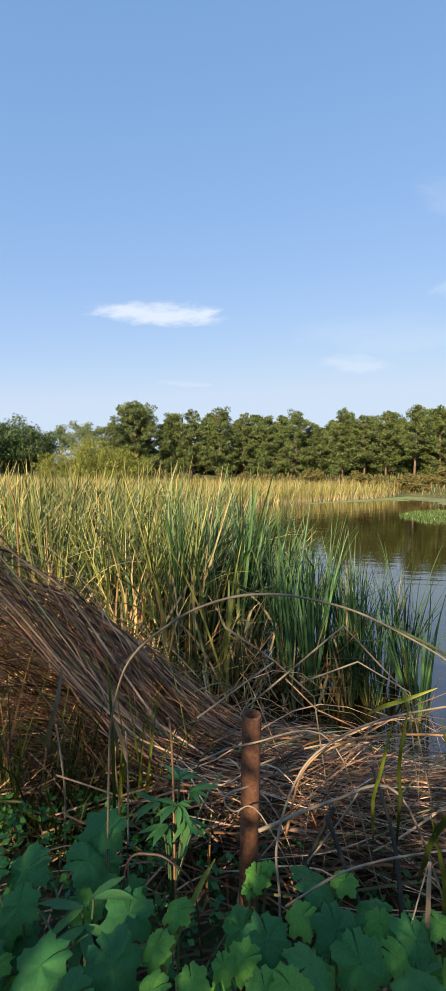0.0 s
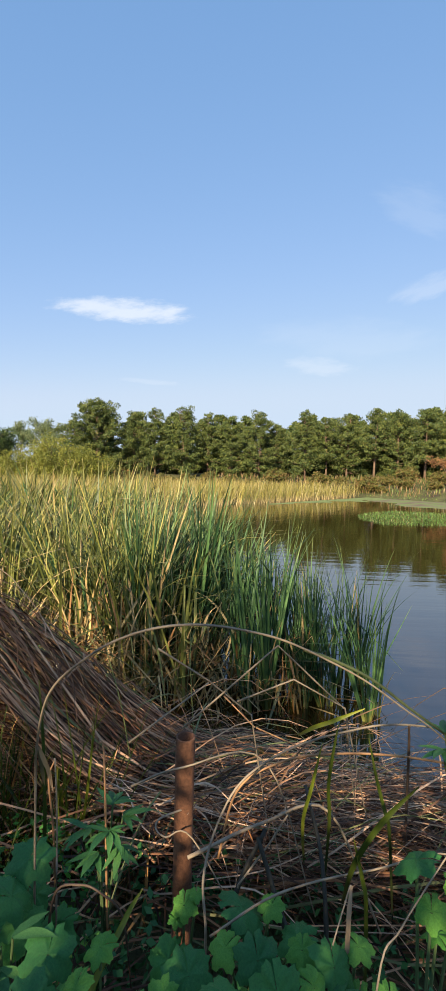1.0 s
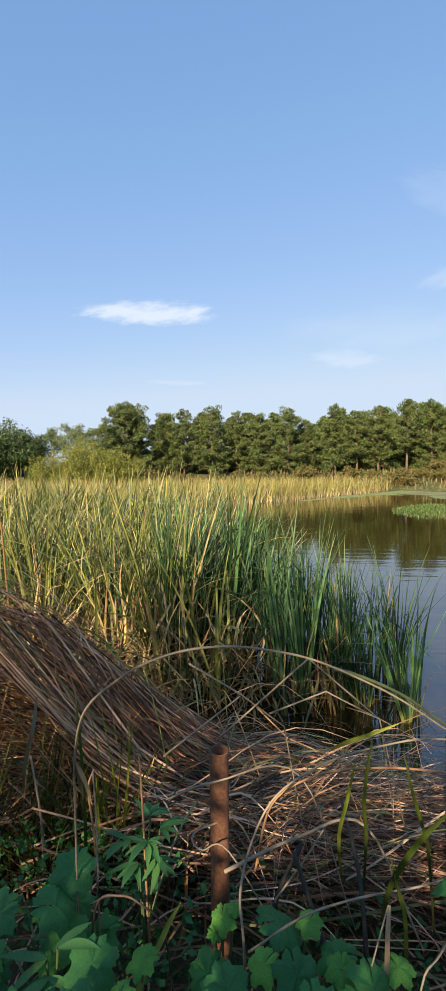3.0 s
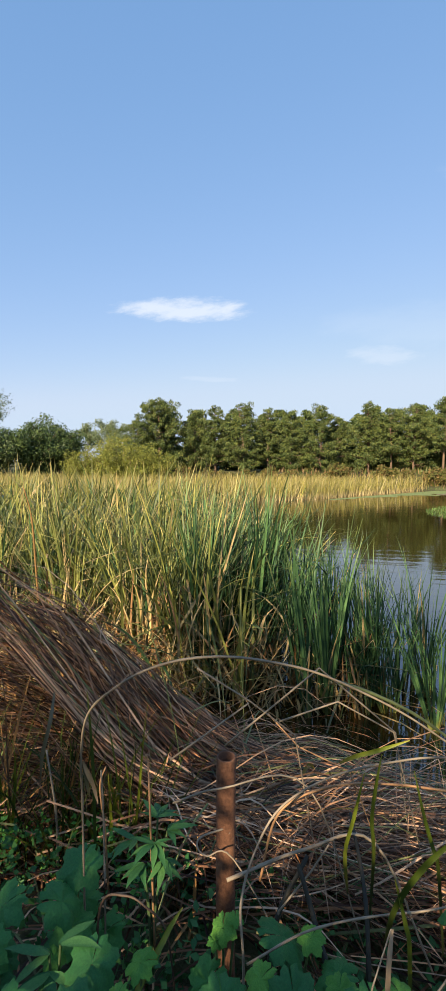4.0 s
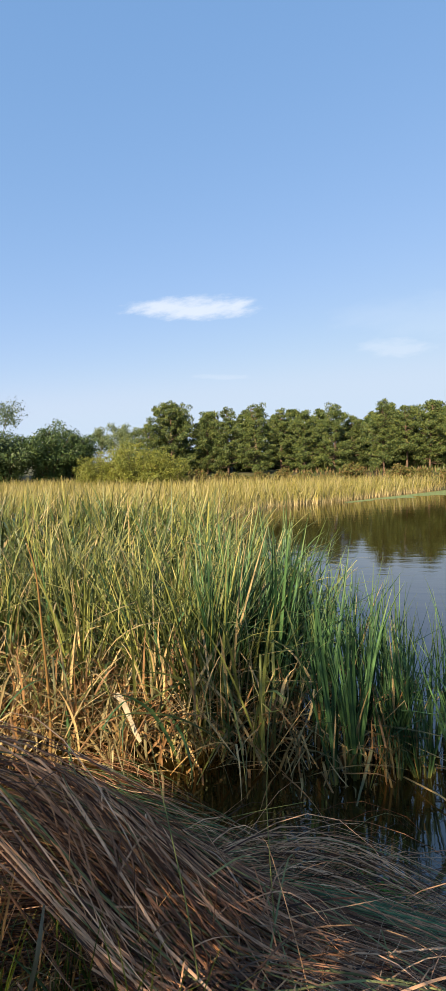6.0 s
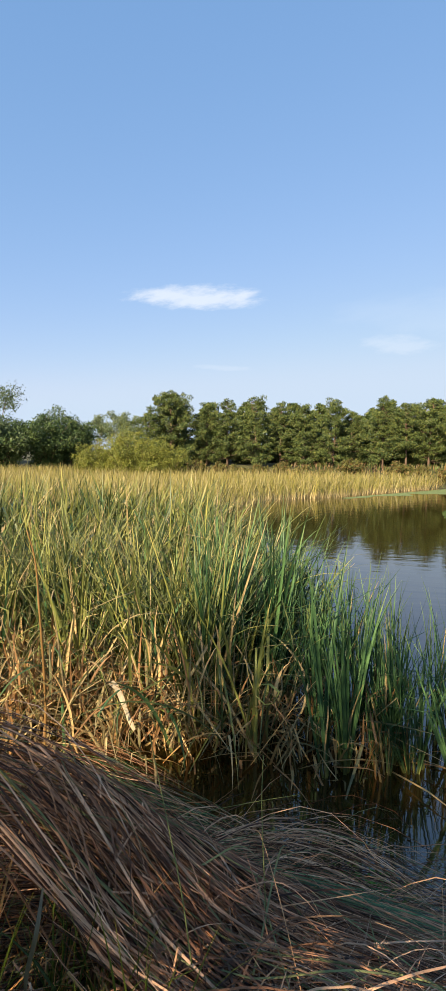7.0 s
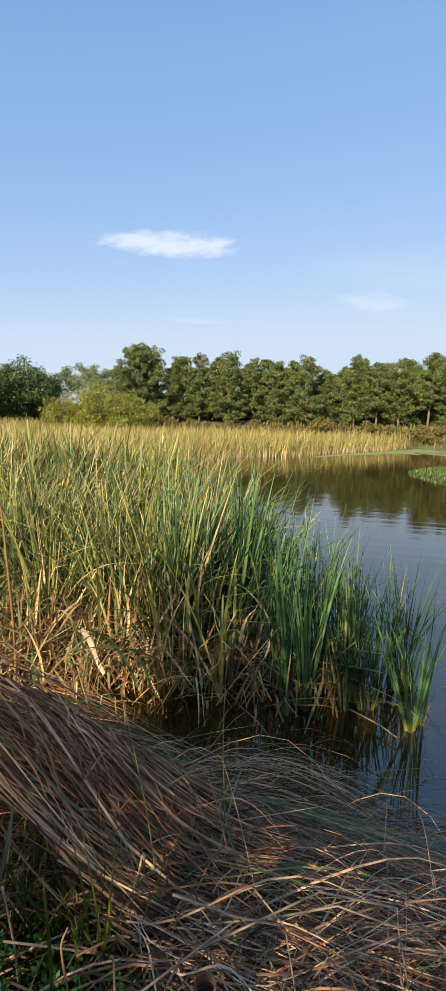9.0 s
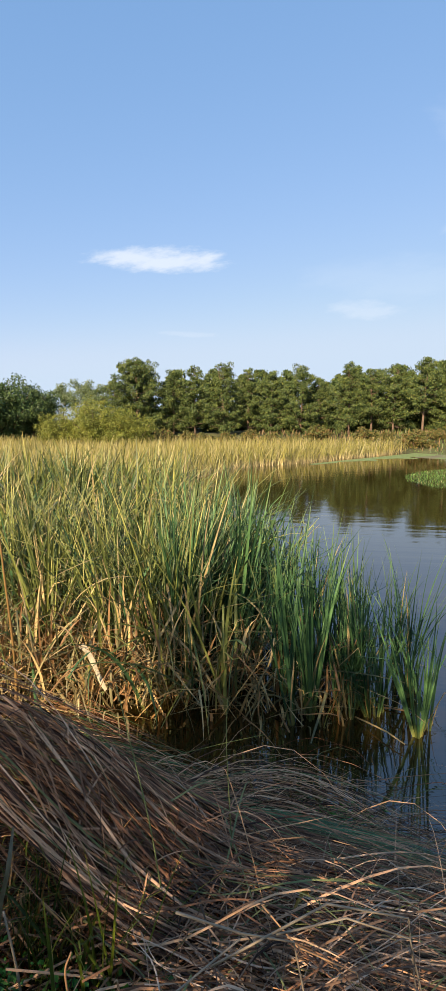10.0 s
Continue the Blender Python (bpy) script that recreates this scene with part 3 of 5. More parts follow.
def reed_top(x, y):
    """How tall the reeds stand: full height inland, lower at the open water and far across the pond."""
    shore = np.interp(y, [1, 3, 4.5, 6.5, 9, 14, 20], [1.25, 0.75, 0.2, -0.4, -1.6, -3.5, -5.0])
    tall = 2.38 - 0.75 * smooth(1.3, 0.0, shore - np.asarray(x)) * smooth(26, 18, y)
    return tall * (1 - 0.30 * smooth(6, 30, y))


rng = np.random.default_rng(5)
far = scatter(rng, 46000, BED, (-60, 11.5), (11, 45))
far_h = reed_top(far[:, 0], far[:, 1]) * rng.uniform(0.75, 1.12, len(far))
tagged(blade_field("reed_bed", REED_FAR, rng, field_base(far, -0.1), far_h, rng.uniform(0.027, 0.055, len(far)), 6, 0.24, 1.4, 0.25), "golden-green reed bed across the far water", "reeds", kind="stuff")
mid = scatter(rng, 10500, BED, (-14, 2), (4.0, 12))
open_side = np.interp(mid[:, 1], [4, 4.5, 6.5, 9, 12], [0.4, 0.2, -0.4, -1.6, -2.8]) - mid[:, 0]
mid = mid[rng.random(len(mid)) < 0.35 + 0.65 * smooth(0.2, 1.6, open_side)]
mid_h = reed_top(mid[:, 0], mid[:, 1]) * rng.uniform(0.5, 1.25, len(mid))
fresh = rng.random(len(mid)) < 0.09 + 0.41 * smooth(-2.5, 0.0, mid[:, 0])
for pick, paint, words in ((~fresh, CATTAIL_MID, "yellowing green cattail bed in shallow water"), (fresh, CATTAIL, "dark green cattail leaves among yellowing ones")):
    tagged(blade_field("reed_bed", paint, rng, field_base(mid[pick], -0.1), mid_h[pick], rng.uniform(0.030, 0.058, pick.sum()), 10, 0.34, 2.3, 0.45), words, "reeds", kind="stuff")
near = scatter(rng, 2300, BED, (-7, -0.3), (1.0, 4.4))
near = near[(near[:, 0] > -0.6) | (near[:, 1] > 1.55 + rng.normal(0, 0.25, len(near))) | (rng.random(len(near)) < 0.30)]
near_h = reed_top(near[:, 0], near[:, 1]) * rng.uniform(0.5, 1.15, len(near))
fresh = rng.random(len(near)) < 0.24
for pick, paint, words in ((~fresh, CATTAIL_MID, "yellow-green cattail leaves crowded at the water's edge"), (fresh, CATTAIL, "dark green cattail leaves crowded at the water's edge")):
    tagged(blade_field("cattail_bed", paint, rng, field_base(near[pick], -0.1), near_h[pick], rng.uniform(0.022, 0.042, pick.sum()), 14, 0.34, 2.2, 0.45, 0.12), words, "reeds", kind="stuff")
dry = np.concatenate([scatter(rng, 1500, BED, (-7, -0.4), (0.5, 3.4)), scatter(rng, 150, BED, (-0.5, 1.1), (0.95, 2.2))])
tagged(blade_field("dead_cattail_stems", DEAD_BASE, rng, field_base(dry, -0.05), rng.uniform(0.35, 1.3, len(dry)), rng.uniform(0.012, 0.034, len(dry)), 7, 0.8, 1.0, 0.6), "golden dry broken cattail leaves round the stems", "reeds", kind="stuff")

fallen = np.concatenate([scatter(rng, 1300, BED, (-4.2, -0.6), (0.5, 2.0)), scatter(rng, 70, BED, (-0.5, 1.1), (0.95, 1.8))])
tagged(blade_field("fallen_leaves", FALLEN, rng, np.concatenate([fallen, rng.uniform(0.02, 0.85, (len(fallen), 1)) * rng.uniform(0.5, 1.0, (len(fallen), 1))], 1), rng.uniform(0.35, 1.05, len(fallen)), rng.uniform(0.014, 0.034, len(fallen)), 7, 1.2, 0.6, 0.3, 0.15), "golden fallen cattail leaves crossed between the stems", "dead leaves", kind="stuff")


def cattail(seed, leaves, material, label, loose=1.0):
    """One cattail plant: long leaves that sheathe one another at the foot and fan out."""
    rng = np.random.default_rng(seed)
    root = thing("cattail_plant", (0, 0, 0), label, "cattail", "cattails at the water's edge")
    fan = rng.uniform(0, np.pi)
    for k in range(leaves):
        az = np.array([fan + np.pi * (k % 2) + rng.normal(0, 0.45)])
        f = k / leaves
        lean, bend = np.array([0.03 + 0.18 * loose * (1 - f) + abs(rng.normal(0, 0.05 * loose))]), np.array([abs(rng.normal(0.12, 0.62 * loose))])
        base = np.array([[math.cos(az[0]) * 0.015 * (1 - f), math.sin(az[0]) * 0.015 * (1 - f), 0.0]])
        P = bent_lines(rng, base, np.array([rng.uniform(1.55, 2.35)]), lean, bend, az, 12, 0.2)
        tw = az + np.pi / 2 + rng.normal(0, 0.5)
        v, q, a = ribbons(P, np.stack([np.cos(tw), np.sin(tw), 0 * tw], 1), blade_width(1, 12, np.array([rng.uniform(0.020, 0.036)]), 1.0), 0.28)
        link("leaf", mesh_of("leaf", v, q, a), material, root)
    for k in range(2):
        az = rng.uniform(0, 6.28, 1)
        P = bent_lines(rng, np.array([[0.0, 0.0, 0.0]]), rng.uniform(0.5, 1.2, 1), rng.uniform(0.05, 0.3, 1), rng.uniform(0.2, 0.8, 1), az, 10, 0.9)
        v, q, a = ribbons(P, np.stack([-np.sin(az), np.cos(az), 0 * az], 1), blade_width(1, 10, rng.uniform(0.012, 0.024, 1), 1.0), 0.16)
        link("dead_leaf", mesh_of("dead_leaf", v, q, a), DEAD_BASE, root, "golden dry dead leaf")
    return root


green_plants = [cattail(70 + k, 6 + k % 4, CATTAIL, "green cattail plant with long upright leaves in water", 0.6) for k in range(8)]
yellow_plants = [cattail(80 + k, 6 + k % 4, CATTAIL_MID, "yellowing cattail plant with long leaning leaves") for k in range(6)]
rng = np.random.default_rng(6)
hubs = np.concatenate([scatter(rng, 21, BED, (-1.1, 0.9), (0.95, 3.4)), scatter(rng, 34, BED, (-4.5, -0.9), (1.35, 3.4))])
spots = np.repeat(hubs, 4, 0) + rng.normal(0, 0.06, (len(hubs) * 4, 2))
edge = scatter(rng, 8, BED, (0.5, 1.1), (0.95, 2.6))
loose = scatter(rng, 26, [(0.75, 1.15), (1.25, 1.05), (1.7, 1.7), (1.75, 2.6), (0.9, 3.0)], (0.7, 1.8), (0.9, 3.0))
loose = np.concatenate([loose, scatter(rng, 7, [(1.2, 0.8), (2.0, 1.3), (2.2, 2.4), (1.7, 2.4)], (1.0, 2.3), (0.8, 2.5))])
spots = np.concatenate([spots[inside(spots[:, 0], spots[:, 1], BED)][:255], edge, loose])
spots = spots[np.hypot(spots[:, 0] + 0.05, spots[:, 1] - 1.18) > 0.16]
placed = {}
for x, y in spots:
    kin = green_plants if x + rng.normal(0, 0.3) > -1.0 else yellow_plants
    p = kin[int(rng.integers(len(kin)))]
    ob = copy_thing(p, pose(0, 0, 0)) if p.name in placed else p
    placed[p.name] = True
    ob.location, ob.rotation_euler = (x, y, -0.12), (rng.normal(0, 0.06), rng.normal(0.04, 0.08) + 0.10 * (x > 0.8), rng.uniform(0, 6.28))
    h = float(reed_top(x, y)) / 2.12 * rng.uniform(0.75, 1.1)
    ob.scale = (h, h, h)
for k, p in enumerate(green_plants + yellow_plants):
    if p.name not in placed:
        p.location = (-1.0 + 0.1 * k, 1.6, -0.12)


tuft = copy_thing(yellow_plants[0], pose(0, 0, 0))
tuft.location, tuft.rotation_euler, tuft.scale = (0.58, 1.0, -0.1), (0.0, 0.1, 0.6), (0.34, 0.34, 0.34)
tagged(tuft, "short yellow-green cattail tuft in dark water", "cattail", "cattails at the water's edge")


def tall_stalk():
    bm = bmesh.new()
    tube(bm, curve_points([(0, 0, 0), (0.02, 0.01, 0.8), (0.0, -0.02, 1.6), (-0.03, -0.03, 2.15), (-0.10, -0.05, 2.45)], 5), [0.016 - 0.0005 * k for k in range(21)], 6)
    ob = part("cattail_stalk", bm, DEAD_BASE, None)
    ob.location = (-2.47, 0.62, -0.12)
    tagged(ob, "tall tan dead cattail stalk above green leaves", "dead stalk")


def pale_leaf():
    s = np.linspace(0, 1, 9)[None]
    P = np.stack([-1.82 + 0.29 * s, 0.78 - 0.10 * s, 0.81 - 0.35 * s + 0.05 * np.sin(s * 5)], 2)
    v, q, a = ribbons(P, np.array([[0.75, 0.3, 0.55]]), 0.062 * (1 - 0.4 * s) * (1 + 0.15 * np.sin(s * 17)), 0.25)
    ob = link("dead_leaf", mesh_of("dead_leaf", v, q, a), BLEACHED)
    tagged(ob, "broad bleached dead cattail leaf hanging at the water", "dead leaf")


BLEACHED = blade_material("bleached_leaf", (0.34, 0.27, 0.19), (0.46, 0.38, 0.27), (0.38, 0.30, 0.2), (0.45, 0.37, 0.28), 0.0, 0.15, 0.7)
tall_stalk()
pale_leaf()


# ---- heap of dead reeds over the bank ----
FRONT_X, FRONT_Y = [-2.4, -1.4, -0.76, -0.62, -0.5, -0.38, -0.28, -0.18, -0.06, 0.08, 0.5, 3.0], [-2.55, -2.28, -2.18, -2.10, -2.10, -2.14, -2.22, -2.34, -2.44, -2.58, -2.66, -2.66]


def heap_lines(rng, n, steps, x0, y0, length, turn, lift, arch, rise=0.0, curl=0.16):
    """Long dead leaves that lie over the heap from their roots towards the water."""
    s = np.linspace(0, 1, steps)[None]
    behind = smooth(-0.10, 0.35, y0 - RIDGE[0] - RIDGE[1] * x0) * smooth(0.1, -0.6, x0)
    turn = turn + 0.32 * behind
    x = x0[:, None] + length[:, None] * np.cos(turn)[:, None] * s
    y = y0[:, None] + length[:, None] * (np.sin(turn)[:, None] * s + (rng.normal(0, curl, n) - (0.20 * (1 - behind) + 0.18 * smooth(-1.3, -1.9, y0)) * smooth(0.2, -0.7, x0))[:, None] * s ** 2)
    y = y + rng.normal(0, 0.015, n)[:, None] * np.sin(s * rng.uniform(4, 11, n)[:, None] + rng.uniform(0, 6, n)[:, None])
    z = heap(x, y) + lift[:, None] + arch[:, None] * np.sin(np.pi * s) * s + np.broadcast_to(rise, (n,))[:, None] * s + rng.normal(0, 0.011, n)[:, None] * np.sin(s * rng.uniform(3, 9, n)[:, None] + rng.uniform(0, 6, n)[:, None])
    return np.stack([x, y, np.maximum(z, 0.03)], 2)


rng = np.random.default_rng(8)
bundles, per = 620, 10
n = bundles * per


def tied(lo, hi, jitter):
    """One number for each bundle of leaves, with a little of its own for each leaf."""
    return np.repeat(rng.uniform(lo, hi, bundles), per) + rng.normal(0, jitter, n)


x0, y0 = tied(-2.4, 1.3, 0.07), tied(-2.65, 0.0, 0.045)
turn = np.repeat(rng.normal(0.0, 0.19, bundles), per) + rng.normal(0, 0.085, n) + np.interp(x0, [-1.4, -0.8, -0.3, 0.3], [0.54, 0.37, -0.05, -0.33]) + 0.16 * (y0 + 1.7) * (x0 > -0.3)
tangle = smooth(-0.35, 0.25, x0) * smooth(-1.4, -2.2, y0)
turn = turn + tangle * (np.repeat(rng.normal(0.20, 0.6, bundles), per) + rng.normal(0, 0.2, n))
stray = rng.random(n) < 0.05 + 0.15 * tangle
turn = np.where(stray, rng.normal(0, 1.3, n), turn)
length = tied(1.0, 2.3, 0.15) * (1 - 0.4 * tangle)
lift = tied(-0.24, 0.055, 0.03) + stray * 0.03
arch = (np.repeat(np.where(rng.random(bundles) < 0.22, rng.uniform(0, 0.20, bundles), 0.01), per) + rng.uniform(0, 0.03, n)) * (1 + 2.0 * tangle)
P = heap_lines(rng, n, 10, x0, y0, length, turn, lift, arch, tangle * np.repeat(rng.normal(0.02, 0.10, bundles), per), 0.10)
m = 55
over = heap_lines(rng, m, 10, rng.uniform(-1.0, 1.1, m), rng.uniform(-1.3, -0.1, m), rng.uniform(0.7, 1.6, m), rng.normal(0.1, 0.35, m), rng.uniform(-0.05, 0.05, m), rng.uniform(0.15, 0.75, m))
m = 30
arcs = heap_lines(rng, m, 10, rng.uniform(-0.5, 0.9, m), rng.uniform(-1.0, 0.0, m), rng.uniform(0.7, 1.5, m), rng.normal(-0.05, 0.25, m), rng.uniform(-0.03, 0.03, m), rng.uniform(0.25, 0.62, m))
m = 480
bits = heap_lines(rng, m, 10, rng.uniform(-0.1, 1.7, m), rng.uniform(-2.55, -1.5, m), rng.uniform(0.2, 0.8, m), rng.uniform(-3.1, 3.1, m), rng.uniform(-0.02, 0.08, m), rng.uniform(0, 0.16, m))
m = 1500
kind = rng.random(m)
way = np.where(kind < 0.50, rng.normal(-0.35, 0.45, m), np.where(kind < 0.82, rng.normal(0.65, 0.5, m), rng.uniform(-3.1, 3.1, m)))
thatch = heap_lines(rng, m, 10, rng.uniform(-0.35, 1.3, m), rng.uniform(-2.55, -1.6, m), rng.uniform(0.35, 1.0, m), way, rng.uniform(-0.20, 0.03, m), rng.uniform(0.0, 0.28, m), rng.normal(0, 0.17, m), 0.18)
r2 = np.random.default_rng(81)
m = 40
reach = heap_lines(r2, m, 10, r2.uniform(-0.9, 0.7, m), r2.uniform(-0.95, 0.05, m), r2.uniform(0.7, 1.5, m), r2.normal(-0.08, 0.25, m), r2.uniform(-0.03, 0.03, m), r2.uniform(0.30, 0.80, m))
m = 26
hoop = heap_lines(r2, m, 10, r2.uniform(-1.2, -0.3, m), r2.uniform(-1.35, -0.75, m), r2.uniform(0.9, 1.6, m), r2.normal(0.2, 0.2, m), r2.uniform(-0.04, 0.02, m), r2.uniform(0.45, 1.0, m))
m = 1500
core = heap_lines(r2, m, 10, r2.uniform(-2.4, -0.1, m), r2.uniform(-2.15, -0.6, m), r2.uniform(0.7, 1.5, m), r2.normal(0.35, 0.3, m), r2.uniform(-0.75, -0.18, m), r2.uniform(0.0, 0.1, m))
core = core[(core[:, :, 1] - np.interp(core[:, :, 0], FRONT_X, FRONT_Y)).min(1) > 0.38]
m = 520
cross = heap_lines(r2, m, 10, r2.uniform(-1.1, 0.3, m), r2.uniform(-2.25, -1.0, m), r2.uniform(0.10, 0.45, m), r2.uniform(-3.1, 3.1, m), r2.uniform(-0.02, 0.05, m), r2.uniform(0.0, 0.10, m))
m = 420
sweep = heap_lines(r2, m, 10, r2.uniform(-1.3, 0.0, m), r2.uniform(-1.9, -0.7, m), r2.uniform(1.5, 2.5, m), r2.normal(-0.18, 0.12, m), r2.uniform(-0.02, 0.05, m), r2.uniform(0.0, 0.14, m), 0.0, 0.06)
# a loose sheaf that bows over the open water and comes down beyond it
m = 90
q = np.linspace(0, 1, 10)[None]
root_x, root_y, end_x, end_y = (r2.uniform(*span, m)[:, None] for span in ((-0.75, -0.10), (-0.62, -0.12), (1.1, 1.8), (-0.75, -0.25)))
bow = r2.uniform(0.16, 0.52, m)[:, None] * np.sin(np.pi * q ** r2.uniform(0.6, 0.85, m)[:, None])
sheaf = np.stack([root_x + (end_x - root_x) * q, root_y + (end_y - root_y) * q + r2.normal(0, 0.05, m)[:, None] * np.sin(np.pi * q), (heap(root_x, root_y) - 0.02) * (1 - q) + 0.12 * q + bow], 2)
# past this line only single strands arch over the open water
shore = np.interp(P[:, :, 0], [-1.0, -0.3, 0.3, 1.0, 2.0], [0.35, -0.22, -0.68, -0.82, -0.85])
P = P[~(((P[:, :, 1] > shore).sum(1) > 1) & (rng.random(len(P)) < 0.975))]


def lay(name, P, widths, material, label):
    """Folded strips along the lines that stay on the heap, each rolled by its own angle."""
    front = np.interp(P[:, :, 0], FRONT_X, FRONT_Y)
    P = P[(P[:, -1, 1] < 0.7) & (P[:, -1, 0] < 2.6) & ((P[:, :, 1] - front).min(1) > -0.07)]
    n = len(P)
    roll_a = rng.normal(0, 0.7, n)
    tang = P[:, -1] - P[:, 0]
    flat = np.stack([-tang[:, 1], tang[:, 0], np.zeros(n)], 1)
    flat /= np.linalg.norm(flat, axis=1, keepdims=True)
    side = flat * np.cos(roll_a)[:, None] + np.array([0, 0, 1.0]) * np.sin(roll_a)[:, None]
    v, f, a = ribbons(P, side, blade_width(n, 10, rng.uniform(*widths, n) * (1 - 0.3 * smooth(-0.2, 0.4, P[:, 0, 0]))), 0.15)
    tagged(link(name, mesh_of(name, v, f, a), material), label, "dead reeds", kind="stuff")


lay("dead_reed_heap", np.concatenate([P, over, arcs, sheaf, cross, sweep, reach, hoop, core, thatch[900:]]), (0.0034, 0.0092), DEAD, "heap of fallen grey-brown dead reeds over the bank")
lay("dead_reed_tangle", np.concatenate([bits, thatch[:900]]), (0.0036, 0.0085), DEAD_PALE, "tangle of pale dead reed leaves beside the post")


EDGE_X, EDGE_Y = [-2.4, -1.4, -0.8, -0.46, -0.16, 0.13, 0.35, 0.7, 1.0], [1.05, 0.80, 0.24, 0.0, -0.16, -0.34, -0.48, -0.52, -0.52]


def lying(name, seed, m, material, label):
    """Leaves that lie along the water side of the heap."""
    rng = np.random.default_rng(seed)
    x0 = rng.uniform(-2.3, 0.1, m)
    G = heap_lines(rng, m, 10, x0, np.interp(x0, EDGE_X, EDGE_Y) - rng.uniform(0.0, 0.75, m), rng.uniform(0.8, 1.6, m), rng.normal(-0.48, 0.13, m), rng.uniform(0.0, 0.16, m), rng.uniform(0.02, 0.14, m))
    G = G[(G[:, :, 1] < np.interp(G[:, :, 0], EDGE_X, EDGE_Y) + 0.06).all(1)]
    tang = G[:, -1] - G[:, 0]
    flat = np.stack([-tang[:, 1], tang[:, 0], np.zeros(len(G))], 1)
    flat /= np.linalg.norm(flat, axis=1, keepdims=True)
    v, f, a = ribbons(G, flat, blade_width(len(G), 10, rng.uniform(0.004, 0.010, len(G))), 0.15)
    tagged(link(name, mesh_of(name, v, f, a), material), label, "reeds", kind="stuff")


lying("green_reed_strands", 82, 420, CATTAIL, "dark green reed leaves lying along the heap")
lying("dead_reed_strands", 83, 520, DEAD, "grey-brown dead reed leaves lying along the water")


# ---- the iron post ----
def make_post():
    post = thing("iron_post", (0.11, -2.66, 1.022), "rusty hollow iron pipe post standing in the bank", "post")
    bm = bmesh.new()
    ring = []
    for z, r in ((-0.25, 0.024), (0.2, 0.0242), (0.5, 0.0238), (0.845, 0.024), (0.85, 0.0232), (0.848, 0.0195), (0.65, 0.0192), (0.45, 0.0192)):
        ring.append([bm.verts.new((math.cos(k * math.pi / 12) * r, math.sin(k * math.pi / 12) * r, z)) for k in range(24)])
    for r0, r1 in zip(ring, ring[1:]):
        for k in range(24):
            bm.faces.new((r0[k], r0[(k + 1) % 24], r1[(k + 1) % 24], r1[k]))
    part("pipe", bm, RUST, post)


make_post()


# ---- broken stalks that stand over the heap ----
def stalk(points, radius, label, material=None, bent=False, name="reed_stalk", category="dead stalk", sink=True):
    """A dead stalk; its far end runs down into the heap."""
    pts = [Vector(q) for q in points]
    if sink:
        last = pts[-1] + (pts[-1] - pts[-2]).normalized() * 0.15
        last.z = float(heap(last.x, last.y)) - 0.08
        pts.append(last)
    if bent:
        line = [a.lerp(b, k / 4) for a, b in zip(pts, pts[1:]) for k in range(4)] + [pts[-1]]
    else:
        line = curve_points(pts)
    bm = bmesh.new()
    m = len(line)
    tube(bm, line, [0.64 * radius * (1.0 - 0.35 * k / m) * (1 + 0.08 * math.sin(k * 2.3)) for k in range(m)], 6)
    foot = line[0].copy()
    bmesh.ops.translate(bm, vec=-foot, verts=bm.verts)
    ob = part(name, bm, material or STALK, None)
    ob.location = foot
    return tagged(ob, label, category, "broken stalks over the heap")


def stalk_material(name, a, b):
    m = Nodes(name)
    f = m.noise(30, 5, 0.65)
    c = m.mix(0.6, m.ramp(f, (0.3, a), (0.7, b)), m.ramp(m.chance(), (0, (0.75, 0.75, 0.75)), (1, (1.2, 1.15, 1.1))), "MULTIPLY")
    return m.solid(c, 0.7, normal=m.bump(m.noise(120, 3), 0.4, 0.002))


STALK = stalk_material("dead_stalk", (0.20, 0.145, 0.095), (0.36, 0.28, 0.19))
STALK_ORANGE = stalk_material("orange_stalk", (0.30, 0.14, 0.06), (0.45, 0.25, 0.11))
STALK_LIME = stalk_material("lime_stem", (0.10, 0.12, 0.025), (0.20, 0.21, 0.05))
STALK_GREEN = stalk_material("green_stalk", (0.035, 0.05, 0.02), (0.09, 0.11, 0.035))
STALK_BROWN = stalk_material("brown_stalk", (0.055, 0.032, 0.02), (0.115, 0.07, 0.042))
STALK_DARK = stalk_material("dark_stalk", (0.014, 0.012, 0.007), (0.036, 0.030, 0.015))

stalk([(-0.24, -2.72, 1.40), (-0.22, -2.76, 1.78), (-0.19, -2.82, 1.92), (-0.14, -2.90, 2.05), (-0.09, -2.96, 2.13), (-0.03, -3.0, 2.19), (0.03, -3.02, 2.235), (0.10, -3.02, 2.262), (0.17, -3.0, 2.265), (0.24, -2.97, 2.25), (0.32, -2.93, 2.22), (0.41, -2.89, 2.17), (0.49, -2.86, 2.12), (0.58, -2.81, 2.045), (0.66, -2.77, 1.98), (0.80, -2.70, 1.84), (0.92, -2.62, 1.66)], 0.0042,
      "long dead reed stalk arching over the iron post")
stalk([(0.36, -2.905, 2.195), (0.42, -2.88, 2.168), (0.50, -2.85, 2.122), (0.59, -2.80, 2.045), (0.70, -2.75, 1.955), (0.84, -2.67, 1.81), (0.95, -2.6, 1.62)], 0.0055, "dark green stalk lying along the arched reed", STALK_GREEN)
stalk([(-0.02, -2.70, 1.87), (0.16, -2.62, 1.99)], 0.0042, "pale dead stalk leaning on the heap", bent=True, sink=False)
stalk([(0.04, -2.67, 2.09), (0.16, -2.61, 1.99), (0.27, -2.50, 1.85)], 0.0042, "pale dead stalk snapped into a sharp bend", bent=True)
stalk([(0.09, -2.57, 1.84), (0.33, -2.61, 2.09), (0.55, -2.38, 1.82)], 0.0042, "pale dead stalk snapped into a sharp bend", bent=True)
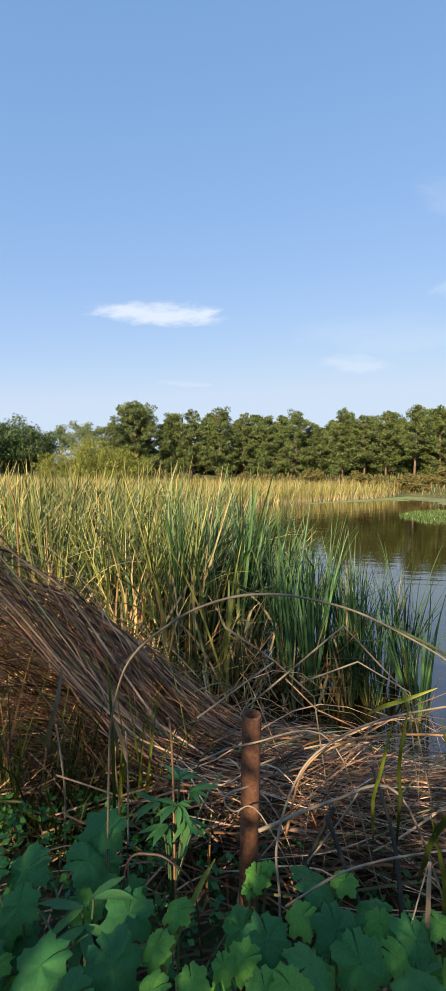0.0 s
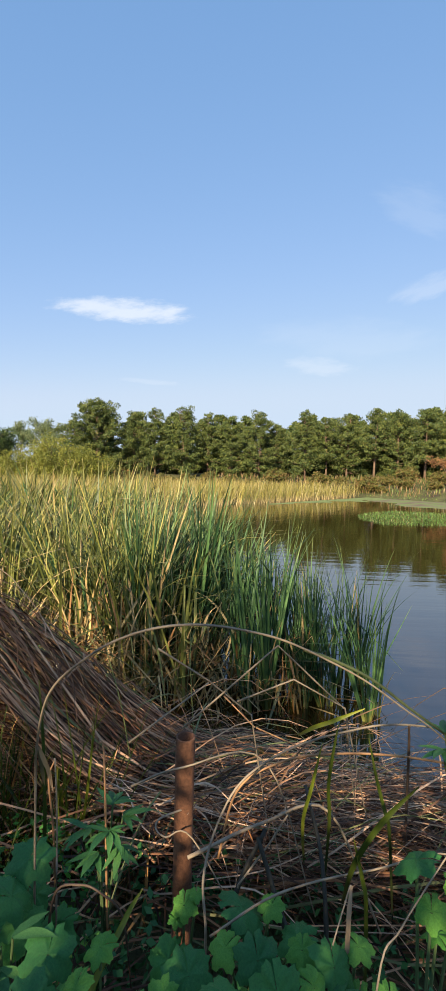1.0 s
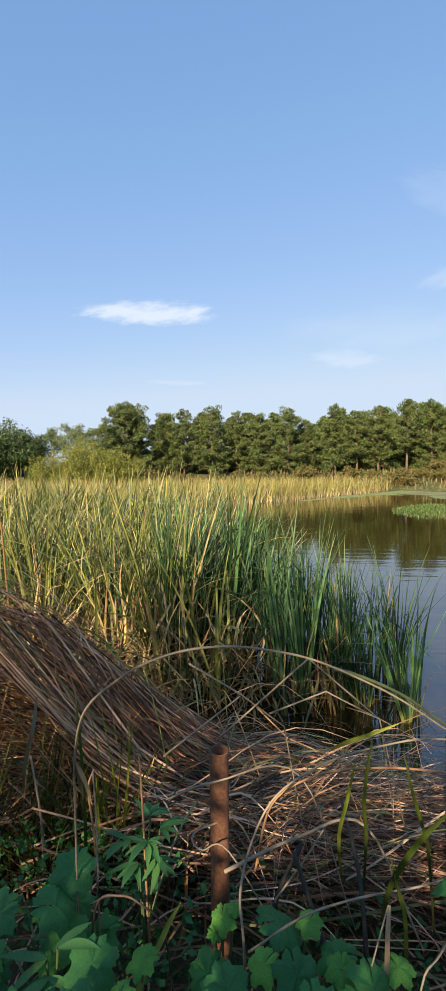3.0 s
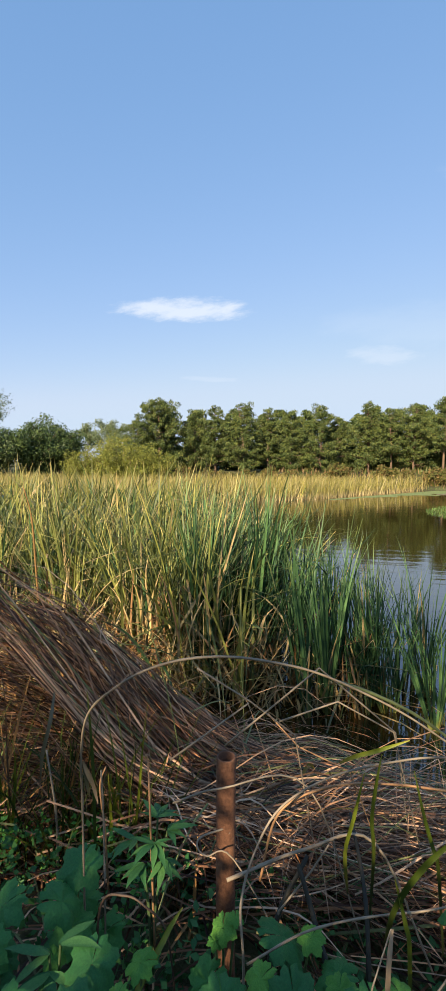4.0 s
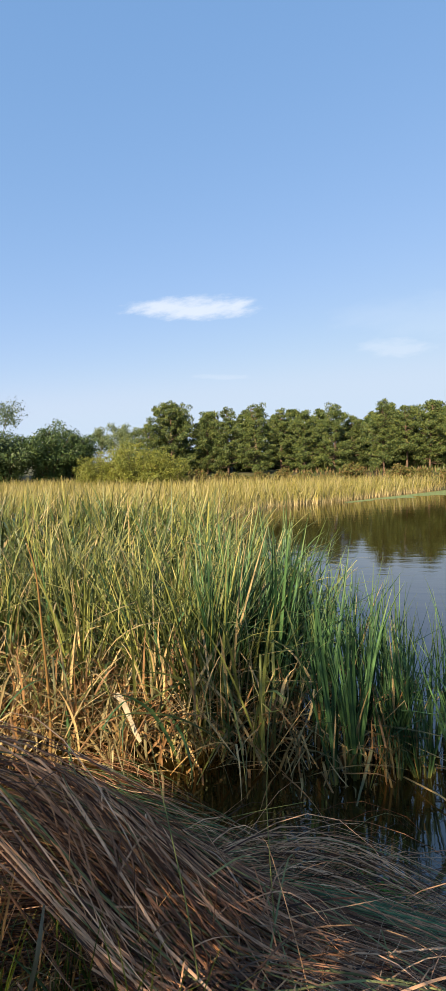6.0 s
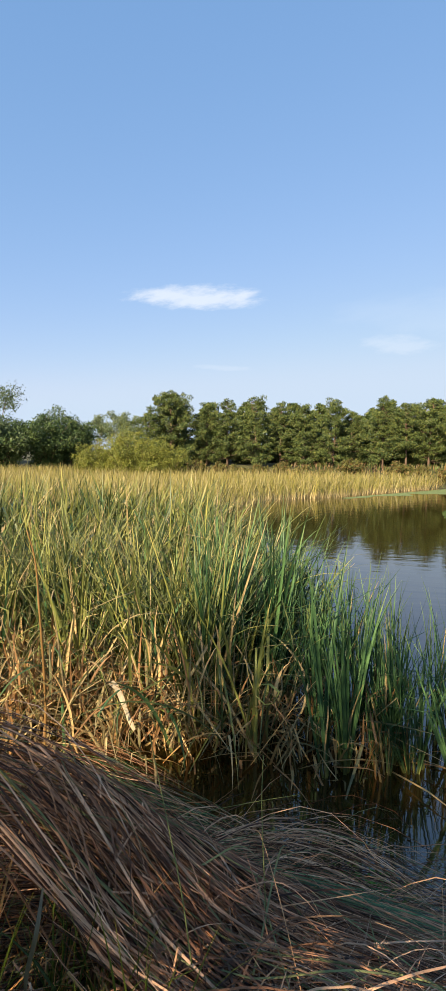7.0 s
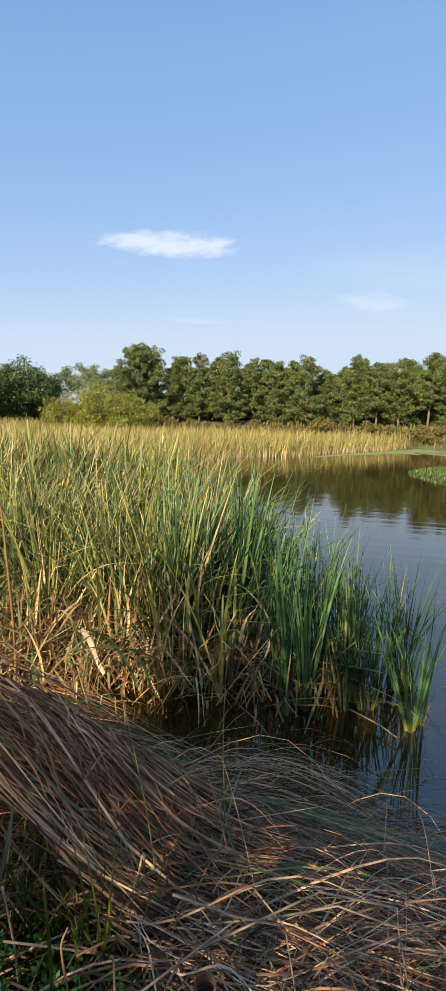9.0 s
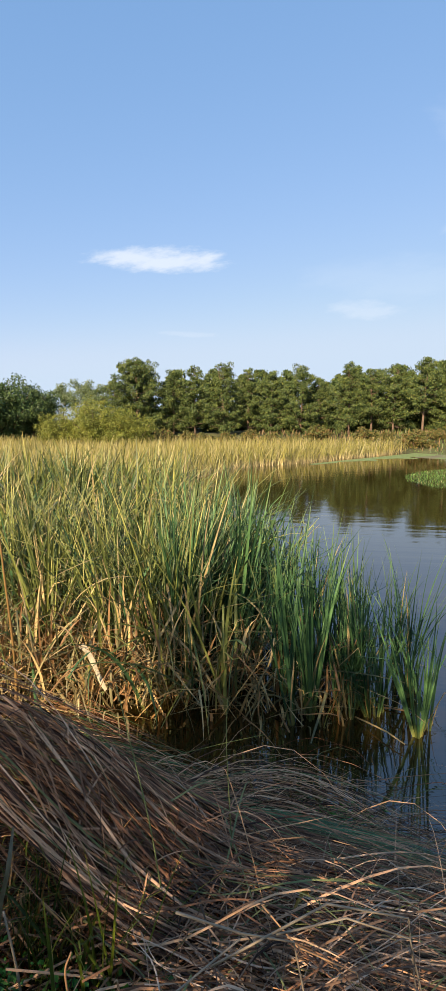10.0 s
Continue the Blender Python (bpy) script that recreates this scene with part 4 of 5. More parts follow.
stalk([(0.23, -2.53, 1.90), (0.38, -2.53, 1.97), (0.53, -2.47, 1.87)], 0.004, "pale dead stalk snapped into a sharp bend", bent=True)
stalk([(0.19, -2.44, 1.87), (0.28, -2.47, 1.80), (0.42, -2.46, 1.74)], 0.0036, "thin dead stalk lying across the heap", STALK_ORANGE, bent=True)
stalk([(0.19, -2.90, 1.40), (0.19, -2.90, 1.61), (0.18, -2.87, 1.70), (0.20, -2.82, 1.77), (0.25, -2.77, 1.84), (0.35, -2.74, 1.90), (0.48, -2.72, 1.94), (0.62, -2.71, 1.96), (0.85, -2.70, 1.93), (1.05, -2.64, 1.84), (1.25, -2.55, 1.68)], 0.0045, "pale dead stalk curling over the heap")
stalk([(0.20, -2.70, 1.60), (0.24, -2.70, 1.77), (0.34, -2.69, 1.84), (0.47, -2.69, 1.87), (0.63, -2.72, 1.89), (0.85, -2.70, 1.85), (1.05, -2.6, 1.76), (1.2, -2.5, 1.62)], 0.005, "tan dead stalk curling over the heap", STALK_ORANGE)
stalk([(-0.01, -2.71, 1.77), (0.11, -2.72, 1.83), (0.31, -2.65, 1.81)], 0.0042, "thin dead stalk lying in front of the post")
stalk([(0.14, -2.81, 1.69), (0.30, -2.72, 1.71), (0.46, -2.68, 1.72)], 0.0065, "thick broken dead stalk beside the post")
stalk([(0.20, -2.92, 1.63), (0.33, -2.89, 1.70), (0.52, -2.84, 1.72), (0.73, -2.80, 1.72)], 0.004, "thin dead stalk lying over green leaves")
stalk([(0.45, -3.10, 1.30), (0.47, -3.08, 1.74), (0.52, -3.03, 1.79), (0.61, -2.99, 1.90)], 0.003, "thin dry stalk rising among the leaves", sink=False)
stalk([(-0.19, -2.71, 1.25), (-0.19, -2.71, 1.67), (-0.20, -2.70, 1.82)], 0.0045, "upright dry stalk at the heap's foot", sink=False)
stalk([(-0.08, -2.65, 1.30), (-0.09, -2.65, 1.67), (-0.11, -2.61, 1.80), (-0.12, -2.61, 1.81)], 0.005, "upright orange dry stalk at the heap's foot", STALK_ORANGE, sink=False)
stalk([(0.24, -2.79, 1.35), (0.25, -2.78, 1.61), (0.32, -2.76, 1.70), (0.355, -2.76, 1.765)], 0.0042, "grey bent dry stalk among the leaves", bent=True, sink=False)
stalk([(0.37, -2.91, 1.30), (0.36, -2.89, 1.56), (0.33, -2.81, 1.62), (0.29, -2.75, 1.70)], 0.012, "blackened wet stalk before the heap", STALK_DARK, sink=False)
stalk([(0.23, -2.83, 1.30), (0.24, -2.79, 1.57), (0.31, -2.71, 1.69)], 0.012, "blackened wet stalk before the heap", STALK_DARK, sink=False)
stalk([(0.43, -2.93, 1.30), (0.43, -2.90, 1.52), (0.43, -2.79, 1.68), (0.41, -2.62, 1.74)], 0.009, "blackened wet stalk before the heap", STALK_DARK, sink=False)
stalk([(0.11, -2.68, 1.70), (0.06, -2.71, 1.695), (0.055, -2.73, 1.685), (0.08, -2.74, 1.675), (0.14, -2.72, 1.66)], 0.004, "dead stalk curled into a hook", STALK)
stalk([(-0.19, -2.77, 1.35), (-0.17, -2.77, 1.54), (-0.11, -2.77, 1.57), (-0.06, -2.78, 1.565), (-0.01, -2.77, 1.50), (0.01, -2.76, 1.32)], 0.005, "low dead stalk arching over the soil", STALK_BROWN, sink=False)
stalk([(0.72, -2.45, 1.45), (0.70, -2.50, 1.76), (0.69, -2.52, 1.86)], 0.007, "upright brown broken stalk in the heap", STALK_BROWN, sink=False)

stalk([(-0.18, -2.05, 1.42), (-0.24, -1.97, 1.58), (-0.33, -1.85, 1.72), (-0.42, -1.72, 1.82), (-0.50, -1.60, 1.90)], 0.0040, "thin yellow-green stem leaning over the heap", STALK_LIME, sink=False)
stalk([(0.05, -1.80, 1.15), (0.02, -1.70, 1.35), (-0.02, -1.55, 1.62), (-0.03, -1.45, 1.78)], 0.0036, "thin green stem leaning over the heap", STALK_LIME, sink=False)
stalk([(-0.62, -1.30, 1.05), (-0.40, -1.25, 1.26), (-0.15, -1.2, 1.34), (0.12, -1.15, 1.40)], 0.0030, "thin yellow-green stem lying over the heap", STALK_LIME, sink=False)
stalk([(-0.30, -2.45, 1.20), (-0.30, -2.47, 1.45), (-0.315, -2.47, 1.60), (-0.30, -2.46, 1.66)], 0.0060, "broken tan stem under the heap", STALK_ORANGE, sink=False)
stalk([(-0.55, -2.32, 1.15), (-0.53, -2.36, 1.40), (-0.56, -2.36, 1.62)], 0.0070, "broken tan stem under the heap", STALK, sink=False)

for dx, dy, tall, tilt in ((0.0, 0.0, 0.72, 0.05), (0.05, 0.03, 0.60, 0.12), (-0.06, 0.02, 0.66, -0.10), (0.09, -0.02, 0.50, 0.20), (-0.02, 0.05, 0.80, -0.04), (0.03, -0.04, 0.42, 0.16)):
    stalk([(0.72 + dx, 1.42 + dy, -0.1), (0.72 + dx + 0.4 * tilt, 1.42 + dy, 0.5 * tall), (0.72 + dx + tilt, 1.42 + dy, tall)], 0.014, "broken orange-brown cattail stalk standing in water", STALK_ORANGE, sink=False)


# ---- green blades and leafy plants on the near bank ----
def blade(points, width, material, label, name="grass_blade", facing=(0.3, -1, 0.5), tip=True, category="grass"):
    """One broad blade of grass along a curve, folded along its middle."""
    line = curve_points(points, 5)
    P = np.array([list(p) for p in line])[None]
    face = Vector(facing).normalized()
    sides = []
    for k in range(len(line)):
        d = (line[min(k + 1, len(line) - 1)] - line[max(k - 1, 0)]).normalized()
        sides.append(list(d.cross(face).normalized()))
    s = np.linspace(0, 1, len(line))[None]
    w = width * np.minimum(1, 0.5 + 2 * s) * (np.minimum(1, (1.03 - s) / 0.35) ** 0.7 if tip else np.ones_like(s))
    v, q, a = ribbons(P, np.array(sides)[None], w * 0.85, 0.2)
    v = v - np.array(line[0])
    ob = link(name, mesh_of(name, v, q, a), material)
    ob.location = line[0]
    return tagged(ob, label, category, "green blades in the heap")


# LIME starts nearly black at the foot and turns green by 0.45 of its length
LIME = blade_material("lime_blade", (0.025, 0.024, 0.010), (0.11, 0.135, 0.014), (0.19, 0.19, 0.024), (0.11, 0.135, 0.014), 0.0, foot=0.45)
HOLLOW = blade_material("hollow_stem", (0.14, 0.07, 0.025), (0.48, 0.24, 0.085), (0.58, 0.36, 0.15), (0.15, 0.075, 0.035), 0.4, 0.1, 0.6)
STRAW = blade_material("orange_leaf", (0.4, 0.22, 0.05), (0.5, 0.3, 0.06), (0.45, 0.2, 0.04), (0.5, 0.3, 0.1), 0.0)
WILTED = blade_material("wilted_leaf", (0.28, 0.18, 0.10), (0.38, 0.25, 0.14), (0.32, 0.18, 0.09), (0.38, 0.25, 0.15), 0.2)
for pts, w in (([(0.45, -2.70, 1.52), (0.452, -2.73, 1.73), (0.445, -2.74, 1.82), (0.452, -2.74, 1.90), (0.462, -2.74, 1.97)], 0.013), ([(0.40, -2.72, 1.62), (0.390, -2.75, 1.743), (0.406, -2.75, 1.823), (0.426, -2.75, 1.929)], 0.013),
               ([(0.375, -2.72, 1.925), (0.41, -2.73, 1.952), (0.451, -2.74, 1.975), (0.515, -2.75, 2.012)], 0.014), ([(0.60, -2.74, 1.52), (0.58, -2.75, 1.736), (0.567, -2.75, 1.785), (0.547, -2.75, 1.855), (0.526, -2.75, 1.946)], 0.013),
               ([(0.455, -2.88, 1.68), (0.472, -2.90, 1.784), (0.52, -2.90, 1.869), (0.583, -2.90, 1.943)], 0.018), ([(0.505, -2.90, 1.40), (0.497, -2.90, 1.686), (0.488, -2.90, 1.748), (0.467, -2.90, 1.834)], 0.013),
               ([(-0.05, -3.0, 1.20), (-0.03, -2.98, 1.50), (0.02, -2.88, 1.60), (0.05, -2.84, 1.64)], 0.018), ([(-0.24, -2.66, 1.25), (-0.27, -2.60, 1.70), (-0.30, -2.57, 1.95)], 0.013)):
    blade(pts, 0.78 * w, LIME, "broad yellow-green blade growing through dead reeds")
stalk([(0.31, -3.10, 1.25), (0.39, -3.01, 1.60), (0.45, -2.94, 1.75), (0.46, -2.93, 1.765)], 0.0028, "thin dry stem that carries a wilted leaf", STALK, sink=False)
blade([(0.46, -2.93, 1.765), (0.452, -2.955, 1.73), (0.448, -2.97, 1.68), (0.445, -2.975, 1.63)], 0.011, WILTED, "wilted brown leaf hanging from a bent stem", "wilted_leaf", category="dead leaf")
stalk([(0.62, -2.99, 1.25), (0.64, -2.96, 1.60), (0.65, -2.93, 1.79), (0.655, -2.94, 1.80)], 0.0028, "thin dry stem that carries a wilted leaf", STALK, sink=False)
blade([(0.655, -2.94, 1.80), (0.66, -2.96, 1.77), (0.668, -2.97, 1.69)], 0.010, WILTED, "wilted brown leaf hanging from a bent stem", "wilted_leaf", category="dead leaf")

for dx, dz, dy in ((0.0, -0.10, 0.0), (0.015, -0.12, 0.01), (-0.012, -0.08, 0.012), (0.02, -0.07, -0.01)):
    blade([(-0.19, -2.81, 1.915), (-0.188 + dx * 0.6, -2.80 + dy, 1.915 + 0.5 * dz), (-0.185 + dx, -2.79 + dy, 1.915 + dz)], 0.010, WILTED, "withered seed leaf hanging from the arched stalk", "wilted_leaf", category="dead leaf")
blade([(-0.62, -2.20, 1.74), (-0.60, -2.27, 1.66), (-0.62, -2.29, 1.55), (-0.63, -2.29, 1.45)], 0.016, WILTED, "dry tan leaf hanging from the heap", "wilted_leaf", category="dead leaf")
blade([(0.28, -2.08, 1.45), (0.31, -2.05, 1.48), (0.33, -2.03, 1.45)], 0.016, STRAW, "withered orange-yellow leaf on the heap", "wilted_leaf", category="dead leaf")


def lobed_mesh(seed):
    """A broad leaf with five toothed lobes, cupped and wavy."""
    rng = np.random.default_rng(seed)
    m = 44
    t = np.linspace(-np.pi + 0.05, np.pi - 0.05, m)
    lobes = np.zeros(m)
    for c, r, w in ((0, 1.0, 0.36), (1.05, 0.94, 0.36), (-1.05, 0.94, 0.36), (2.05, 0.88, 0.36), (-2.05, 0.88, 0.36), (2.88, 0.74, 0.26), (-2.88, 0.74, 0.26)):
        lobes = np.maximum(lobes, (r + rng.normal(0, 0.05)) * np.exp(-((t - c) / w) ** 2 * 0.5))
    r = 0.54 * (0.50 + 0.50 * lobes) * (1 + 0.045 * np.where(np.arange(m) % 2, 1, -1) + rng.normal(0, 0.02, m))
    rib = np.cos((np.abs(t) % 1.05) / 1.05 * 2 * np.pi)
    rings = []
    for f, lift in ((0.25, 0.0), (0.5, -0.05), (0.75, -0.12), (1.0, -0.24)):
        z = lift * r * f * f - 0.030 * f * rib + 0.03 * f * np.sin(t * 5 + seed) + rng.normal(0, 0.008, m) * f
        rings.append(np.stack([np.cos(t) * r * f, np.sin(t) * r * f, z], 1))
    v = np.concatenate([np.zeros((1, 3))] + rings)
    tri = [(0, 1 + k, 2 + k) for k in range(m - 1)]
    for q in range(3):
        a, b = 1 + m * q, 1 + m * (q + 1)
        for k in range(m - 1):
            tri += [(a + k, b + k, b + k + 1), (a + k, b + k + 1, a + k + 1)]
    return mesh_of("leaf", v, np.array(tri))


lobed_shapes = [lobed_mesh(90 + k) for k in range(5)]
young_shapes = [lobed_mesh(95 + k) for k in range(3)]
for me in lobed_shapes:
    me.materials.append(LOBED)
for me in young_shapes:
    me.materials.append(LOBED_YOUNG)
leaf_rng = random.Random(4)


def lobed_plant(foot, leaves, label):
    """A low plant of broad lobed leaves, each on a stem of its own from the root."""
    z = float(ground_height(np.array(foot[0]), np.array(foot[1])))
    root = thing("leafy_plant", (foot[0], foot[1], z), label, "plant", "lobed plants on the bank")
    more = [(x + leaf_rng.gauss(0, 0.06), y + leaf_rng.gauss(0, 0.05), h - leaf_rng.uniform(0.05, 0.20), size * leaf_rng.uniform(0.38, 0.6)) for x, y, h, size in leaves for _ in range(3) if size > 0.11 and x < 0.5]
    for x, y, h, size in [(x, y, h, size * 0.60) for x, y, h, size in leaves] + more:
        young = size < 0.078
        tip = Vector((x - foot[0], y - foot[1], h - z))
        away = Vector((leaf_rng.gauss(0.0, 0.35), -0.40 + leaf_rng.gauss(0, 0.35), 1.0)).normalized()
        bm = bmesh.new()
        tube(bm, curve_points([(0, 0, -0.02), (tip.x * 0.45, tip.y * 0.45, tip.z * 0.65), tip], 4), [0.003] * 9, 5, False)
        part("stem", bm, STEM, root)
        ob = link("leaf", leaf_rng.choice(young_shapes if young else lobed_shapes), LOBED_YOUNG if young else LOBED, root)
        turn = Matrix.Rotation(leaf_rng.uniform(-2.2, -0.9), 4, "Z")
        ob.matrix_local = Matrix.Translation(tip) @ away.to_track_quat("Z", "Y").to_matrix().to_4x4() @ turn @ Matrix.Diagonal((size, size, size, 1))
    return root


LOBED_LABEL = "low plant with broad dark green lobed leaves"
FRESH_LABEL = "low plant with small fresh green lobed leaves"
lobed_plant((-0.27, -2.72), [(-0.25, -2.72, 1.579, 0.20), (-0.29, -2.78, 1.566, 0.09), (-0.25, -2.81, 1.568, 0.19)], LOBED_LABEL)
lobed_plant((-0.38, -2.84), [(-0.39, -2.83, 1.549, 0.20), (-0.35, -2.93, 1.560, 0.15), (-0.47, -2.86, 1.55, 0.16)], LOBED_LABEL)
lobed_plant((-0.12, -2.98), [(-0.11, -2.94, 1.587, 0.18), (-0.10, -3.05, 1.600, 0.19), (-0.23, -3.06, 1.591, 0.19), (-0.15, -3.12, 1.610, 0.15)], LOBED_LABEL)
lobed_plant((-0.40, -3.02), [(-0.42, -3.04, 1.53, 0.18), (-0.33, -3.10, 1.56, 0.13)], LOBED_LABEL)
lobed_plant((0.0, -2.96), [(-0.03, -3.01, 1.606, 0.11), (-0.01, -2.93, 1.601, 0.115), (0.05, -3.09, 1.642, 0.10), (-0.01, -3.12, 1.65, 0.11)], FRESH_LABEL)
lobed_plant((0.14, -2.84), [(0.14, -2.85, 1.623, 0.10), (0.165, -2.84, 1.64, 0.06), (0.125, -2.86, 1.60, 0.06)], "young bright green leaves growing against the post")
lobed_plant((0.28, -2.84), [(0.26, -2.85, 1.628, 0.18), (0.32, -2.85, 1.637, 0.10), (0.23, -2.96, 1.652, 0.11), (0.37, -2.90, 1.62, 0.14)], LOBED_LABEL)
lobed_plant((0.18, -3.0), [(0.17, -3.01, 1.650, 0.16), (0.13, -3.06, 1.661, 0.11), (0.10, -3.07, 1.655, 0.08), (0.17, -3.12, 1.685, 0.11), (0.21, -3.12, 1.694, 0.12)], LOBED_LABEL)
lobed_plant((0.30, -3.0), [(0.29, -2.98, 1.658, 0.15), (0.24, -3.07, 1.680, 0.155), (0.32, -3.06, 1.688, 0.155)], LOBED_LABEL)
lobed_plant((0.41, -3.02), [(0.37, -2.96, 1.664, 0.10), (0.42, -3.00, 1.680, 0.145), (0.40, -3.11, 1.715, 0.13), (0.38, -3.04, 1.685, 0.10), (0.47, -2.96, 1.679, 0.10)], LOBED_LABEL)
lobed_plant((0.52, -3.05), [(0.50, -3.05, 1.68, 0.10), (0.52, -3.12, 1.70, 0.11), (0.57, -3.08, 1.69, 0.13)], FRESH_LABEL)
lobed_plant((0.58, -2.98), [(0.575, -2.93, 1.825, 0.145), (0.59, -2.97, 1.765, 0.105), (0.61, -2.95, 1.705, 0.10), (0.66, -2.92, 1.78, 0.11)], LOBED_LABEL)


def lance_mesh(seed, ratio=0.26):
    """A narrow pointed leaflet, folded along its rib."""
    rng = np.random.default_rng(seed)
    s = np.linspace(0, 1, 8)
    P = np.stack([s, 0.05 * np.sin(s * 3 + seed), 0.10 * s - 0.32 * s ** 2], 1)[None]
    w = ratio * np.sin(np.pi * np.clip(s, 0.03, 0.995) ** 0.8)[None] * (1 + 0.05 * rng.normal(0, 1, 8))
    v, q, a = ribbons(P, np.array([[0, 1.0, 0]]), w, -0.18)
    return mesh_of("leaflet", v, q, a)


lances = [lance_mesh(k) for k in range(4)]
for me in lances:
    me.materials.append(FINGER)


def finger_plant(foot, fronds, label, length=0.10):
    """A plant whose leaves are made of several pointed leaflets."""
    z = float(ground_height(np.array(foot[0]), np.array(foot[1])))
    root = thing("fingerleaf_plant", (foot[0], foot[1], z), label, "plant", "finger-leaved plants on the bank")
    for x, y, h, yaw, count in fronds:
        tip = Vector((x - foot[0], y - foot[1], h - z))
        bm = bmesh.new()
        tube(bm, curve_points([(0, 0, -0.02), (tip.x * 0.3, tip.y * 0.3, tip.z * 0.6), tip], 4), [0.0028] * 9, 5, False)
        stem = part("stem", bm, STEM, root)
        for k in range(count):
            a = radians(yaw) + (k - (count - 1) / 2) * 0.55
            ob = link("leaflet", lances[k % 4], FINGER, stem)
            size = length * (1 - 0.12 * abs(k - (count - 1) / 2)) * leaf_rng.uniform(0.85, 1.15)
            ob.matrix_local = Matrix.Translation(tip) @ Matrix.Rotation(a, 4, "Z") @ Matrix.Rotation(radians(leaf_rng.uniform(-28, 14)), 4, "Y") @ Matrix.Diagonal((size, size, size, 1))
    return root


finger_plant((-0.09, -2.64), [(-0.078, -2.66, 1.615, -90, 8), (-0.13, -2.65, 1.61, -150, 5), (-0.05, -2.63, 1.63, 10, 5), (-0.08, -2.62, 1.655, 100, 6), (-0.05, -2.67, 1.585, -50, 5), (-0.10, -2.68, 1.575, -110, 4)], "fresh green plant with long finger-like leaflets", 0.078)
finger_plant((-0.20, -2.93), [(-0.20, -2.95, 1.56, -80, 5), (-0.21, -2.93, 1.58, -160, 3), (-0.19, -2.92, 1.59, 30, 3)], "fresh green plant with long finger-like leaflets")
finger_plant((0.41, -3.05), [(0.41, -3.06, 1.64, -80, 5), (0.42, -3.04, 1.66, 60, 3)], "young plant with small pointed green leaves", 0.05)
finger_plant((0.82, -2.56), [(0.665, -2.80, 1.96, -110, 6), (0.69, -2.79, 1.95, -20, 5), (0.68, -2.77, 1.98, 90, 4)], "yellow-green plant with pointed leaves in the heap", 0.075)
finger_plant((0.48, -3.12), [(0.47, -3.13, 1.68, -90, 5), (0.49, -3.11, 1.70, 30, 4)], "young plant with small pointed green leaves", 0.05)


# ---- undergrowth on the near bank ----
rng = np.random.default_rng(21)
n = 480
px = rng.uniform(-1.8, 0.0, n)
py = np.interp(px, FRONT_X, FRONT_Y) + rng.uniform(-0.10, 0.40, n)
hollow = np.stack([px, py, ground_height(px, py) - 0.02], 1)
top = np.clip(heap(px, py) - hollow[:, 2] - 0.03, 0.15, 0.95) * rng.uniform(0.4, 1.1, n)
tagged(blade_field("dead_stems", HOLLOW, rng, hollow, top, rng.uniform(0.004, 0.012, n), 7, 0.45, 0.7, 0.6), "orange-brown dead stems under the reed heap", "dead reeds", kind="stuff")
n = 330
px = rng.uniform(-1.6, -0.25, n)
py = np.interp(px, FRONT_X, FRONT_Y) + rng.uniform(-0.12, 0.12, n)
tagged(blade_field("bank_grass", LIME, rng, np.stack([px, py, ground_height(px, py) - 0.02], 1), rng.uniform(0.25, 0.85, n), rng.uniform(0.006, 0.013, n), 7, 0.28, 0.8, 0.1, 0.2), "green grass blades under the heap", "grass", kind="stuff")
n = 420
px = rng.uniform(-1.7, -0.05, n)
py = np.interp(px, FRONT_X, FRONT_Y) + rng.uniform(-0.12, 0.2, n)
az = rng.normal(0.1, 0.8, n)
s = np.linspace(-0.5, 0.5, 6)[None]
ln = rng.uniform(0.15, 0.6, n)[:, None]
X, Y = px[:, None] + np.cos(az)[:, None] * s * ln, py[:, None] + np.sin(az)[:, None] * s * ln
P = np.stack([X, Y, ground_height(X, Y) + rng.uniform(0.02, 0.30, n)[:, None] + rng.normal(0, 0.25, n)[:, None] * s - rng.uniform(0, 0.35, n)[:, None] * s * s], 2)
tagged(link("fallen_stems", mesh_of("fallen_stems", *ribbons(P, np.stack([-np.sin(az), np.cos(az), 0 * az + 0.8], 1), np.full((n, 6), 0.005), 0.2)), DEAD), "broken orange-brown stems lying under the heap", "dead reeds", kind="stuff")
n = 1500
px, py = rng.uniform(-1.4, 1.4, n), rng.uniform(-3.3, -2.25, n)
c = np.stack([px, py, ground_height(px, py) + rng.uniform(0.02, 0.24, n)], 1)
v, f = star_leaves(rng, c, 0.035, 0.015, 5, 0.6, 1.7)
tagged(link("weeds", mesh_of("weeds", v, f), FINGER), "small dark green weeds covering the soil", "weeds", kind="stuff")
n = 150
px = rng.uniform(-1.1, -0.12, n)
py = np.interp(px, FRONT_X, FRONT_Y) + rng.uniform(-0.28, 0.02, n)
c = np.stack([px, py, ground_height(px, py) + rng.uniform(0.05, 0.28, n)], 1)
v, f = star_leaves(rng, c, 0.035, 0.013, 6, 0.6, 1.5)
tagged(link("weeds", mesh_of("weeds", v, f), LOBED_YOUNG), "small fresh green weeds under the heap", "weeds", kind="stuff")
n = 600
px, py = rng.uniform(-1.5, 1.2, n), rng.uniform(-3.2, -2.1, n)
az = rng.uniform(0, 6.28, n)
s = np.linspace(-0.5, 0.5, 5)[None]
ln = rng.uniform(0.12, 0.5, n)[:, None]
X, Y = px[:, None] + np.cos(az)[:, None] * s * ln, py[:, None] + np.sin(az)[:, None] * s * ln
P = np.stack([X, Y, ground_height(X, Y) + rng.uniform(0.005, 0.10, n)[:, None] + 0.03 * np.cos(s * 3)], 2)
